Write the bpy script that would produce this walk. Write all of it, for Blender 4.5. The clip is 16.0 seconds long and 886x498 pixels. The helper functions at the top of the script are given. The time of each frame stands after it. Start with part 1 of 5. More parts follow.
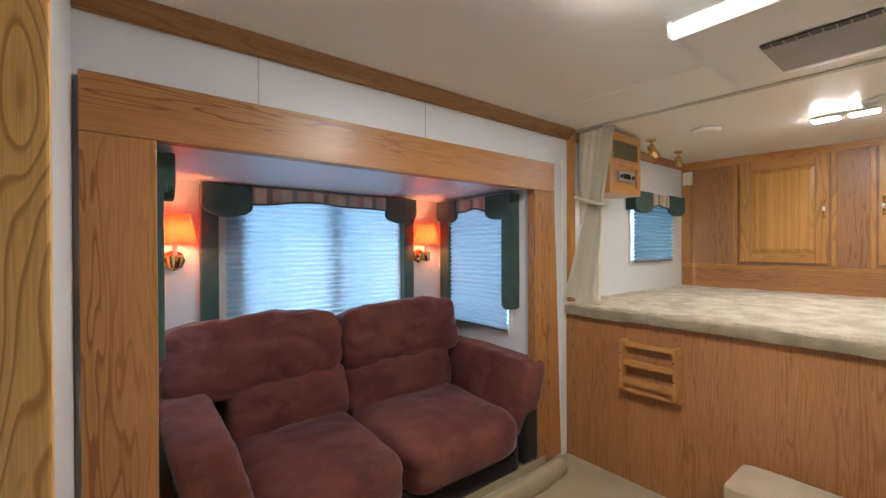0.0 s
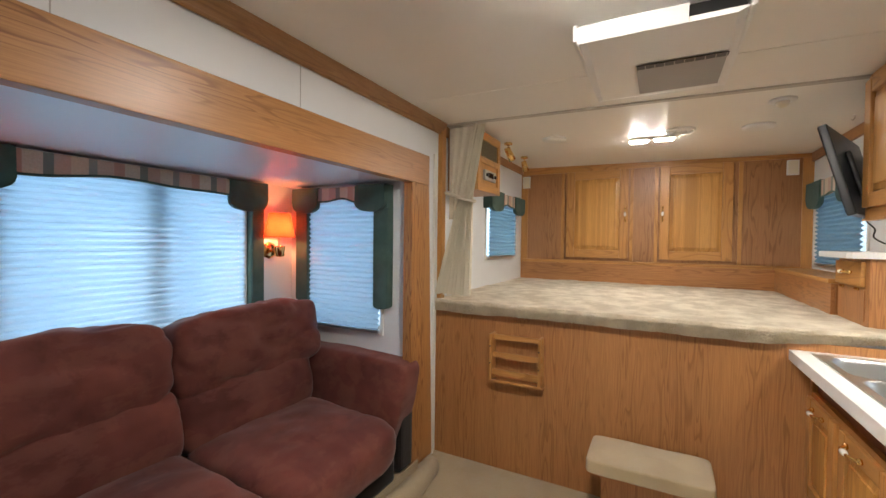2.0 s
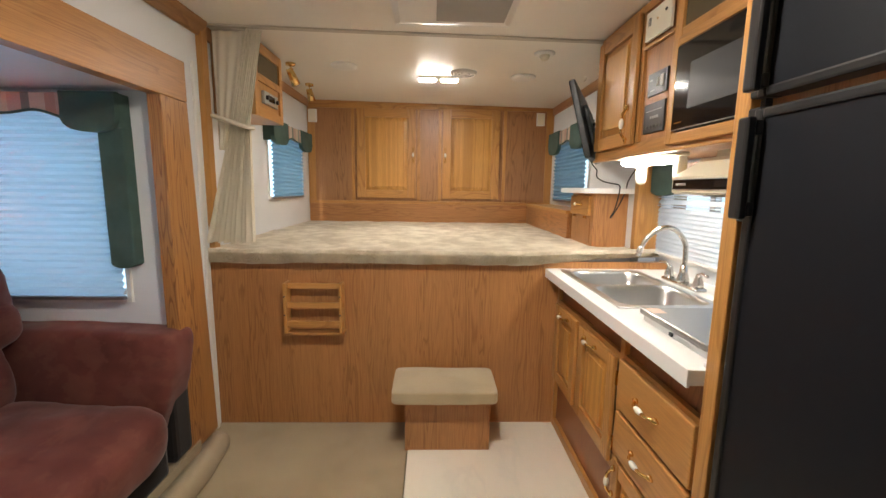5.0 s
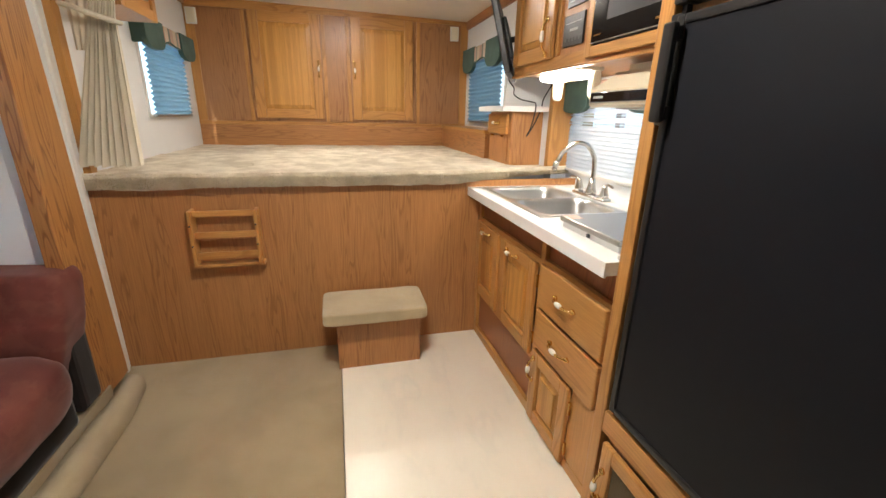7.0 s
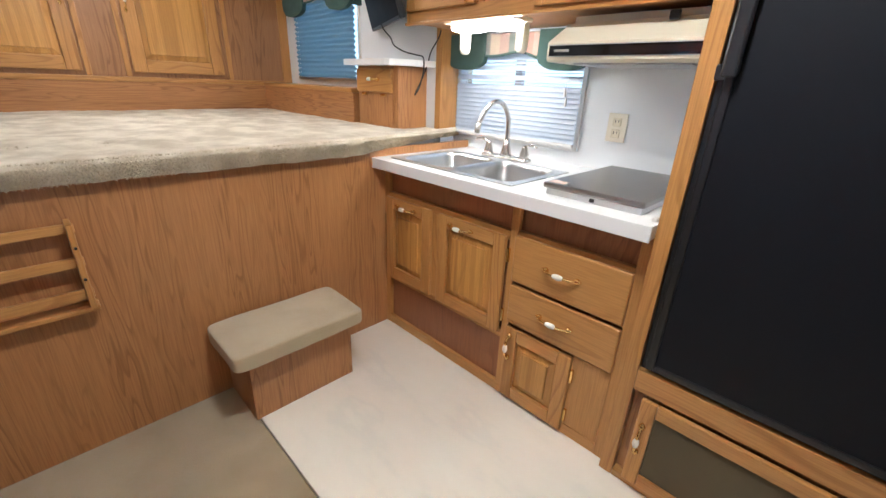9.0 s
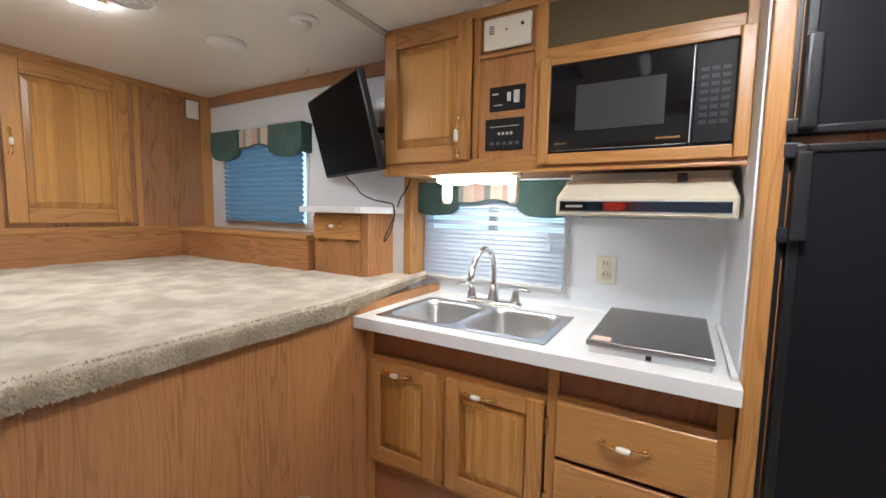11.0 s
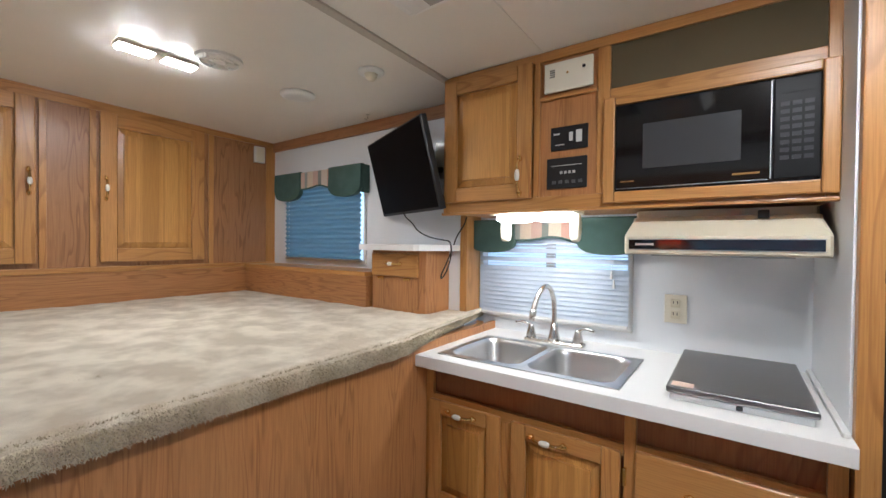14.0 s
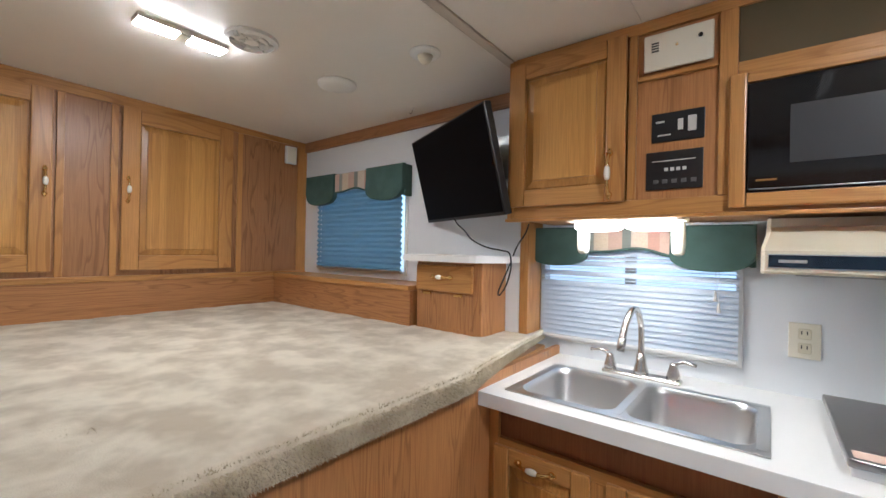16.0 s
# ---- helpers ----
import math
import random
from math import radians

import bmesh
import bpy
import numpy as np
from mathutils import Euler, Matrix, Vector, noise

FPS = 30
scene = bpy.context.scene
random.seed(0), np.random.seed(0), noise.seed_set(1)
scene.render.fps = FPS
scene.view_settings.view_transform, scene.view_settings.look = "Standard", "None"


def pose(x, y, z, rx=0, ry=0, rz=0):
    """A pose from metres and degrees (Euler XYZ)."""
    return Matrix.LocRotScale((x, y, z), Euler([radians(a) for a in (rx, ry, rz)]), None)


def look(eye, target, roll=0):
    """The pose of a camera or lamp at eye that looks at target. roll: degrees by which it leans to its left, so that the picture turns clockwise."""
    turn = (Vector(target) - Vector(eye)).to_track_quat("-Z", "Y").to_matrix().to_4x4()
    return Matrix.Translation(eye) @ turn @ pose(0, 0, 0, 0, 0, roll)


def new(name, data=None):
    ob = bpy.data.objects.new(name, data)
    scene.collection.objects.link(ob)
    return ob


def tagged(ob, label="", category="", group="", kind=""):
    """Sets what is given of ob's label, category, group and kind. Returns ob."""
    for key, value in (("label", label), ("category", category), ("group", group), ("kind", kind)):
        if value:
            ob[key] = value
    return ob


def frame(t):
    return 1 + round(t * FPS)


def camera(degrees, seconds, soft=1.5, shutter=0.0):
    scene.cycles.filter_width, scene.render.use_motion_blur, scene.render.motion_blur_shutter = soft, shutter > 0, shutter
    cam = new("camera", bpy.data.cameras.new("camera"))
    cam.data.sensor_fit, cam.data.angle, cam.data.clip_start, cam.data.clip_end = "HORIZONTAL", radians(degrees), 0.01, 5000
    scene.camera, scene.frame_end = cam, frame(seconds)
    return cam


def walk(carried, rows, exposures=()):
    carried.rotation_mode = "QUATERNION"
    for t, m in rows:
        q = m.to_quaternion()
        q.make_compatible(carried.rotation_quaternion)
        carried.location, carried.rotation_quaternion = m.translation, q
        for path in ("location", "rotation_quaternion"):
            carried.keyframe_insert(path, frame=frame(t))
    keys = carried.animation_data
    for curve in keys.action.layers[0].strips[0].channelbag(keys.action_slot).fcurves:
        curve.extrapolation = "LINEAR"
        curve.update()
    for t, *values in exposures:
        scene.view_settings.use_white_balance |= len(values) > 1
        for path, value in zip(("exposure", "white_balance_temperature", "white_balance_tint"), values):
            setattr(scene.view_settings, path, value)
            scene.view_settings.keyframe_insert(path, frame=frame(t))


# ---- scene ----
cam = camera(94.4, 16.0)
PATH = [
    (0, (0.248, 0.17, 1.369), (1.495, 1.734, 1.357), -0.2),
    (0.5, (0.262, 0.292, 1.362), (1.636, 1.744, 1.352), 0.1),
    (1, (0.246, 0.42, 1.372), (1.776, 1.709, 1.354), 0.3),
    (1.5, (0.224, 0.474, 1.367), (1.877, 1.599, 1.345), 0.5),
    (2, (0.236, 0.497, 1.373), (2.003, 1.433, 1.335), 0.7),
    (2.5, (0.272, 0.487, 1.371), (2.122, 1.245, 1.31), 0.9),
    (3, (0.347, 0.469, 1.371), (2.258, 1.051, 1.277), 1.0),
    (3.5, (0.393, 0.466, 1.36), (2.348, 0.871, 1.237), 1.0),
    (6, (0.385, 0.673, 1.312), (2.316, 0.411, 0.864), 1.1),
    (6.5, (0.38, 0.666, 1.295), (2.276, 0.336, 0.751), 0.9),
    (7, (0.395, 0.679, 1.284), (2.237, 0.203, 0.665), 1.3),
    (7.5, (0.543, 0.701, 1.246), (2.301, 0.041, 0.559), 1.4),
    (8, (0.749, 0.757, 1.233), (2.384, -0.134, 0.505), 1.9),
    (8.5, (0.858, 0.932, 1.232), (2.343, -0.175, 0.478), 2.2),
    (9, (0.977, 1.11, 1.245), (2.276, -0.211, 0.493), 2.3),
    (9.5, (1.126, 1.094, 1.258), (2.277, -0.406, 0.605), 1.8),
    (10, (1.294, 1.123, 1.299), (2.311, -0.534, 0.83), 1.3),
    (12.3, (1.512, 1.228, 1.351), (2.565, -0.472, 1.313), -0.1),
    (12.5, (1.517, 1.227, 1.356), (2.587, -0.462, 1.316), 0.0),
    (13, (1.527, 1.24, 1.349), (2.635, -0.424, 1.314), 0.4),
    (13.5, (1.538, 1.25, 1.349), (2.676, -0.394, 1.318), 0.5),
    (14, (1.542, 1.249, 1.354), (2.704, -0.378, 1.327), 0.6),
    (14.5, (1.567, 1.262, 1.359), (2.757, -0.346, 1.333), 0.6),
    (15, (1.613, 1.239, 1.345), (2.835, -0.345, 1.333), 0.8),
    (15.5, (1.733, 1.177, 1.362), (2.983, -0.384, 1.359), 1.1),
    (16, (1.838, 1.115, 1.37), (3.082, -0.452, 1.373), 1.2),
]
EXPOSURES = [(0.0, 0.09, 5980, 10), (3.5, 0.05, 6480, 10), (6.0, 0.20, 6500, 10), (7.0, 0.30, 6450, 10), (7.5, 0.26, 5830, 10), (9.0, 0.24, 5620, 10), (10.0, 0.14, 5600, 10), (12.5, -0.04, 5530, 10), (16.0, -0.17, 5480, 10)]
walk(cam, [(t, look(eye, target, roll)) for t, eye, target, roll in PATH], EXPOSURES)

# ---- world and lights ----
world = bpy.data.worlds.new("sky")
scene.world = world
world.use_nodes = True
wn = world.node_tree.nodes
sky = wn.new("ShaderNodeTexSky")
sky.sky_type = "NISHITA"
sky.sun_disc = False
sky.sun_elevation, sky.sun_rotation = radians(42), radians(250)
world.node_tree.links.new(sky.outputs[0], wn["Background"].inputs[0])
wn["Background"].inputs[1].default_value = 0.12
sun_data = bpy.data.lights.new("sun", "SUN")
sun_data.energy, sun_data.angle, sun_data.color = 3.0, radians(0.5), (1.0, 0.95, 0.88)
sun = new("sun", sun_data)
sun.matrix_world = look((-6, 2.0, 6), (0, 0, 0))
LOFT_GLOW = 255.0
LAMP_GLOW = 490.0
UNDER_GLOW = 40.0
DAYLIGHT = ((1.3, 2.85, 1.30, 1.25, 0.85, (0, -1, 0), 9.8), (2.40, 2.27, 1.25, 0.60, 0.85, (-1, 0, 0), 3.2),
            (0.18, 2.27, 1.25, 0.60, 0.85, (1, 0, 0), 2.6), (3.8, 1.92, 1.5, 0.80, 0.56, (0, -1, 0), 3.0),
            (3.8, -0.70, 1.5, 0.84, 0.58, (0, 1, 0), 2.2), (2.3, -0.86, 1.22, 0.85, 0.55, (0, 1, 0), 1.8))
for x, y, z, w, h, way, watts in DAYLIGHT:
    d = bpy.data.lights.new("window_daylight", "AREA")
    d.shape, d.size, d.size_y, d.energy, d.color = "RECTANGLE", w, h, watts, (0.50, 0.76, 1.0)
    new("window_daylight", d).matrix_world = look((x, y, z), (x + way[0], y + way[1], z + way[2]))


# ---- materials ----
def mat(name, colour=(0.8, 0.8, 0.8), rough=0.5, metal=0.0):
    m = bpy.data.materials.new(name)
    m.use_nodes = True
    b = m.node_tree.nodes["Principled BSDF"]
    b.inputs["Base Color"].default_value = (*colour, 1)
    b.inputs["Roughness"].default_value = rough
    b.inputs["Metallic"].default_value = metal
    return m, m.node_tree.nodes, m.node_tree.links, b


def coords(n, l, scale=(1, 1, 1), spread=7.0):
    tc, info, mp = n.new("ShaderNodeTexCoord"), n.new("ShaderNodeObjectInfo"), n.new("ShaderNodeMapping")
    sc = n.new("ShaderNodeVectorMath")
    sc.operation = "SCALE"
    sc.inputs[0].default_value = (1.0, 0.7, 1.3)
    mu = n.new("ShaderNodeMath")
    mu.operation = "MULTIPLY"
    mu.inputs[1].default_value = spread
    l.new(info.outputs["Random"], mu.inputs[0])
    l.new(mu.outputs[0], sc.inputs["Scale"])
    ad = n.new("ShaderNodeVectorMath")
    l.new(tc.outputs["Object"], ad.inputs[0])
    l.new(sc.outputs[0], ad.inputs[1])
    l.new(ad.outputs[0], mp.inputs[0])
    mp.inputs["Scale"].default_value = scale
    return mp.outputs[0]


def noise_tex(n, l, vec, scale, detail=2.0, rough=0.5):
    t = n.new("ShaderNodeTexNoise")
    t.inputs["Scale"].default_value = scale
    t.inputs["Detail"].default_value = detail
    t.inputs["Roughness"].default_value = rough
    l.new(vec, t.inputs["Vector"])
    return t.outputs["Fac"]


def ramp(n, l, fac, stops, mode="LINEAR"):
    r = n.new("ShaderNodeValToRGB")
    r.color_ramp.interpolation = mode
    e = r.color_ramp.elements
    while len(e) < len(stops):
        e.new(0.5)
    for k, (p, c) in enumerate(stops):
        e[k].position = p
        e[k].color = (*c, 1) if len(c) == 3 else c
    l.new(fac, r.inputs[0])
    return r.outputs[0]


def mix(n, l, fac, a, b, mode="MIX"):
    m = n.new("ShaderNodeMix")
    m.data_type, m.blend_type = "RGBA", mode
    for sock, v in ((m.inputs[0], fac), (m.inputs[6], a), (m.inputs[7], b)):
        if isinstance(v, (int, float)):
            sock.default_value = v
        elif isinstance(v, tuple):
            sock.default_value = (*v, 1)
        else:
            l.new(v, sock)
    return m.outputs[2]


def bump(n, l, b, height, strength=0.2, distance=0.002):
    k = n.new("ShaderNodeBump")
    k.inputs["Strength"].default_value = strength
    k.inputs["Distance"].default_value = distance
    l.new(height, k.inputs["Height"])
    l.new(k.outputs[0], b.inputs["Normal"])


def math_node(n, l, op, a, v):
    k = n.new("ShaderNodeMath")
    k.operation = op
    l.new(a, k.inputs[0])
    k.inputs[1].default_value = v
    return k.outputs[0]


def oak(name, axis, light, dark, rings=9.0, width=5.0, contrast=0.55, rough=0.38, columns=0.0, along=0.16, staves=0.0):
    """Oak with cathedral figure running along one axis, and fine open pores."""
    m, n, l, b = mat(name, light, rough)
    s = [width] * 3
    s[axis] = width * along
    vec = coords(n, l, s)
    broad = noise_tex(n, l, vec, 1.0, 1.0, 0.4)
    lines = math_node(n, l, "FRACT", math_node(n, l, "MULTIPLY", broad, rings), 0)
    figure = ramp(n, l, lines, ((0.0, (1, 1, 1)), (0.62, (0.85, 0.85, 0.85)), (0.84, (0, 0, 0)), (0.93, (0.15, 0.15, 0.15)), (1.0, (1, 1, 1))))
    s2 = [300] * 3
    s2[axis] = 7
    pores = noise_tex(n, l, coords(n, l, s2), 1.0, 2.0, 0.6)
    fine = ramp(n, l, pores, ((0.36, (0, 0, 0)), (0.60, (1, 1, 1))))
    s3 = [2.2] * 3
    s3[axis] = 0.5
    tone = noise_tex(n, l, coords(n, l, s3), 1.0, 2.0)
    base = mix(n, l, tone, tuple(c * 0.78 for c in light), tuple(min(1, c * 1.18) for c in light))
    if staves:
        s5 = [staves] * 3
        s5[axis] = 0.02
        strip = ramp(n, l, noise_tex(n, l, coords(n, l, s5), 1.0, 0.0), ((0.30, (0.66, 0.60, 0.52)), (0.42, (0.84, 0.80, 0.74)), (0.49, (0.98, 0.96, 0.94)), (0.56, (0.78, 0.72, 0.66)), (0.64, (1.0, 1.0, 1.0))), "CONSTANT")
        glued = n.new("ShaderNodeMix")
        glued.data_type, glued.blend_type = "RGBA", "MULTIPLY"
        glued.inputs[0].default_value = 0.75
        l.new(base, glued.inputs[6])
        l.new(strip, glued.inputs[7])
        base = glued.outputs[2]
    amount = math_node(n, l, "MULTIPLY", ramp(n, l, figure, ((0, (1, 1, 1)), (1, (0, 0, 0)))), contrast)
    if columns:
        s4 = [columns] * 3
        s4[axis] = 0.25
        where = ramp(n, l, noise_tex(n, l, coords(n, l, s4), 1.0, 0.0), ((0.42, (0.12, 0.12, 0.12)), (0.58, (1, 1, 1))))
        k = n.new("ShaderNodeMath")
        k.operation = "MULTIPLY"
        l.new(amount, k.inputs[0])
        l.new(where, k.inputs[1])
        amount = k.outputs[0]
    c1 = mix(n, l, amount, base, dark)
    c2 = mix(n, l, math_node(n, l, "MULTIPLY", ramp(n, l, fine, ((0, (1, 1, 1)), (1, (0, 0, 0)))), 0.30), c1, dark)
    l.new(c2, b.inputs["Base Color"])
    l.new(math_node(n, l, "ADD", math_node(n, l, "MULTIPLY", pores, 0.22), rough - 0.11), b.inputs["Roughness"])
    bump(n, l, b, pores, 0.10, 0.0006)
    return m


def plain(name, colour, rough=0.5, metal=0.0, mottle=0.08, scale=6.0, fine=120.0, relief=0.05, depth=0.001):
    m, n, l, b = mat(name, colour, rough, metal)
    vec = coords(n, l)
    big = noise_tex(n, l, vec, scale, 3.0)
    small = noise_tex(n, l, vec, fine, 2.0)
    c = mix(n, l, big, tuple(v * (1 - mottle) for v in colour), tuple(min(1, v * (1 + mottle)) for v in colour))
    l.new(c, b.inputs["Base Color"])
    l.new(math_node(n, l, "ADD", math_node(n, l, "MULTIPLY", big, 0.12), rough - 0.06), b.inputs["Roughness"])
    bump(n, l, b, small, relief, depth)
    return m


def cloth(name, light, dark, scale=5.0, fine=350.0, relief=0.4, depth=0.003, rough=0.95, sheen=0.3, edge=(0.40, 0.62), warp=1.0, shade=0.45):
    """Brushed pile: two tones in patches, and a soft nap."""
    m, n, l, b = mat(name, light, rough)
    vec = coords(n, l, (1, 1, warp))
    patch = ramp(n, l, noise_tex(n, l, vec, scale, 3.0, 0.55), ((edge[0], (0, 0, 0)), (edge[1], (1, 1, 1))))
    nap = noise_tex(n, l, vec, fine, 3.0, 0.7)
    c = mix(n, l, patch, dark, light)
    c = mix(n, l, math_node(n, l, "MULTIPLY", nap, shade), c, tuple(v * 0.62 for v in dark))
    l.new(c, b.inputs["Base Color"])
    b.inputs["Sheen Weight"].default_value = sheen
    b.inputs["Sheen Roughness"].default_value = 0.4
    b.inputs["Specular IOR Level"].default_value = 0.15
    bump(n, l, b, nap, relief, depth)
    return m


def suede(name):
    """Burgundy suede whose nap is brushed tan in streaks and hand-wide patches."""
    m, n, l, b = mat(name, (0.2, 0.07, 0.055), 0.85)
    vec = coords(n, l)
    slow = noise_tex(n, l, vec, 3.2, 3.0, 0.6)
    c = mix(n, l, ramp(n, l, slow, ((0.34, (0, 0, 0)), (0.68, (1, 1, 1)))), (0.090, 0.027, 0.023), (0.182, 0.056, 0.043))
    brush = noise_tex(n, l, coords(n, l, (5.0, 8.0, 11.0)), 1.0, 4.0, 0.62)
    tan = ramp(n, l, brush, ((0.50, (0, 0, 0)), (0.545, (0.55, 0.55, 0.55)), (0.72, (0.9, 0.9, 0.9))))
    c = mix(n, l, math_node(n, l, "MULTIPLY", tan, 0.36), c, (0.225, 0.092, 0.066))
    rubbed = ramp(n, l, noise_tex(n, l, coords(n, l, (13.0, 6.0, 9.0)), 1.0, 3.0, 0.6), ((0.60, (0, 0, 0)), (0.66, (1, 1, 1))))
    c = mix(n, l, math_node(n, l, "MULTIPLY", rubbed, 0.20), c, (0.050, 0.016, 0.014))
    nap = noise_tex(n, l, vec, 500, 3.0, 0.7)
    c = mix(n, l, math_node(n, l, "MULTIPLY", nap, 0.30), c, (0.03, 0.011, 0.010))
    l.new(c, b.inputs["Base Color"])
    b.inputs["Sheen Weight"].default_value = 0.25
    b.inputs["Sheen Roughness"].default_value = 0.4
    b.inputs["Specular IOR Level"].default_value = 0.12
    bump(n, l, b, nap, 0.15, 0.001)
    return m


def stripes(name, axis, width):
    m, n, l, b = mat(name, (0.5, 0.4, 0.35), 0.9)
    vec = coords(n, l, (1, 1, 1), 0.0)
    sep = n.new("ShaderNodeSeparateXYZ")
    l.new(vec, sep.inputs[0])
    u = math_node(n, l, "FRACT", math_node(n, l, "DIVIDE", sep.outputs[axis], width), 0)
    c = ramp(n, l, u, ((0.0, (0.52, 0.36, 0.29)), (0.16, (0.60, 0.50, 0.38)), (0.33, (0.24, 0.28, 0.26)), (0.42, (0.56, 0.40, 0.33)),
                       (0.60, (0.50, 0.28, 0.22)), (0.72, (0.62, 0.53, 0.42)), (0.90, (0.15, 0.20, 0.18))), "CONSTANT")
    weave = noise_tex(n, l, vec, 160, 2.0)
    l.new(mix(n, l, math_node(n, l, "MULTIPLY", weave, 0.5), c, (0.28, 0.2, 0.17)), b.inputs["Base Color"])
    bump(n, l, b, weave, 0.2, 0.001)
    return m


def thin(name, colour, through_share=0.5, rough=0.8, streak=0.78):
    """Thin stuff that lets light through, such as a shade."""
    m, n, l, b = mat(name, colour, rough)
    tr = n.new("ShaderNodeBsdfTranslucent")
    tr.inputs[0].default_value = (*colour, 1)
    mx = n.new("ShaderNodeMixShader")
    mx.inputs[0].default_value = through_share
    fibre = noise_tex(n, l, coords(n, l, (14, 14, 160)), 1.0, 2.0)
    c = mix(n, l, fibre, tuple(v * streak for v in colour), colour)
    l.new(c, b.inputs["Base Color"])
    l.new(c, tr.inputs[0])
    l.new(b.outputs[0], mx.inputs[1])
    l.new(tr.outputs[0], mx.inputs[2])
    l.new(mx.outputs[0], n["Material Output"].inputs[0])
    return m


def glow(name, colour, strength):
    m, n, l, b = mat(name, colour, 0.3)
    b.inputs["Emission Color"].default_value = (*colour, 1)
    b.inputs["Emission Strength"].default_value = strength
    return m


def glass(name):
    m, n, l, b = mat(name, (1, 1, 1), 0.02)
    b.inputs["Transmission Weight"].default_value = 1.0
    b.inputs["IOR"].default_value = 1.45
    return m


RED = ((0.475, 0.222, 0.080), (0.175, 0.061, 0.020))
GOLD = ((0.535, 0.268, 0.080), (0.23, 0.086, 0.022))
OAK_PANEL = [oak("oak_panelling_" + "xyz"[a], a, *RED, rings=7, width=26.0, contrast=0.52, columns=11.0, along=0.085) for a in range(3)]
OAK = [oak("solid_oak_" + "xyz"[a], a, *GOLD, rings=10, width=9.0, contrast=0.45, rough=0.33, columns=5.0, along=0.12) for a in range(3)]
STAVED_OAK = oak("glued_oak_panel", 2, (0.62, 0.322, 0.084), (0.25, 0.096, 0.022), rings=10, width=9.0, contrast=0.45, rough=0.33, columns=5.0, along=0.12, staves=11.0)
# Darker copy of the oak panelling, with recess shade in its colour.
SHADED_OAK = [oak("shadowed_oak_panel_" + "xyz"[a], a, (0.33, 0.135, 0.055), (0.15, 0.05, 0.02), rings=6, width=15.0, columns=8.0) for a in range(3)]
BROWN_OAK = [oak("brown_oak_" + "xyz"[a], a, (0.42, 0.205, 0.084), (0.17, 0.066, 0.024), rings=7, width=19.0, contrast=0.6, columns=9.0, along=0.11) for a in range(3)]
BOARD = [oak("slide_board_oak_" + "xyz"[a], a, (0.44, 0.210, 0.070), (0.18, 0.065, 0.019), rings=8, width=24.0, contrast=0.85, columns=8.0, along=0.085) for a in range(3)]
BOLD_OAK = oak("bold_grained_oak", 2, (0.86, 0.53, 0.18), (0.42, 0.18, 0.04), rings=20, width=13.0, contrast=0.8, along=0.16)
WHITE_WALL = plain("white_wallboard", (0.76, 0.78, 0.80), 0.45, mottle=0.03, fine=260, relief=0.06)
CEILING = plain("ceiling_vinyl", (0.80, 0.77, 0.71), 0.36, mottle=0.03, fine=300, relief=0.05, depth=0.0006)
CARPET = cloth("floor_carpet", (0.57, 0.455, 0.27), (0.44, 0.34, 0.195), 2.4, 420, 0.9, 0.006)
BED_CARPET = cloth("bed_carpet", (0.80, 0.72, 0.58), (0.55, 0.465, 0.345), 8.5, 300, 0.5, 0.006, sheen=0.2, shade=0.25, edge=(0.38, 0.63))
PILE = cloth("bed_carpet_pile", (0.66, 0.575, 0.42), (0.50, 0.425, 0.295), 11.0, 300, 0.0, 0.001, sheen=0.1, shade=0.1)
STEP_CARPET = cloth("step_carpet", (0.63, 0.515, 0.325), (0.54, 0.43, 0.265), 5, 420, 0.9, 0.006)
SUEDE = suede("burgundy_suede")
# Black arm lining; on the sofa base this colour stands for shade.
LINING_AND_SHADE = cloth("dark_lining_and_shade", (0.02, 0.015, 0.015), (0.012, 0.010, 0.010), 6.0, 300, 0.2)
GREEN = cloth("green_fabric", (0.080, 0.135, 0.118), (0.062, 0.108, 0.094), 9, 300, 0.3, 0.001, 0.9, 0.15)
STRIPE = [stripes("striped_fabric_" + "xyz"[a], a, 0.34) for a in range(2)]
BLIND = thin("pleated_blind", (0.60, 0.73, 0.82), 0.62, 0.8, 0.90)
BLIND_GREEN = thin("green_pleated_blind", (0.23, 0.34, 0.39), 0.5, 0.8, 0.85)
SLAT = thin("white_slat", (0.80, 0.85, 0.91), 0.35, 0.4)
LINEN = cloth("cream_curtain", (0.82, 0.76, 0.63), (0.75, 0.69, 0.56), 3, 420, 0.3, 0.001, 0.9, 0.1)
LAMINATE = plain("white_laminate", (0.80, 0.79, 0.77), 0.42, mottle=0.02, fine=500, relief=0.0)
STEEL = plain("brushed_steel", (0.62, 0.62, 0.62), 0.30, 1.0, mottle=0.05, scale=3, fine=900, relief=0.04, depth=0.0004)
NICKEL = plain("brushed_nickel", (0.60, 0.57, 0.53), 0.26, 1.0, mottle=0.03)
FRIDGE = plain("black_textured_door", (0.009, 0.0098, 0.013), 0.46, mottle=0.1, fine=700, relief=0.25, depth=0.0006)
for m_ in (FRIDGE,):
    m_.node_tree.nodes["Principled BSDF"].inputs["Specular IOR Level"].default_value = 0.15
BLACK = plain("black_plastic", (0.012, 0.012, 0.013), 0.35, mottle=0.1)
BLACK_GLOSS = plain("black_glass", (0.006, 0.006, 0.007), 0.07, mottle=0.05, relief=0.0)
GREY_GLASS = plain("microwave_window", (0.05, 0.05, 0.052), 0.30, mottle=0.05, relief=0.0)
GREY_GLASS.node_tree.nodes["Principled BSDF"].inputs["Specular IOR Level"].default_value = 0.15
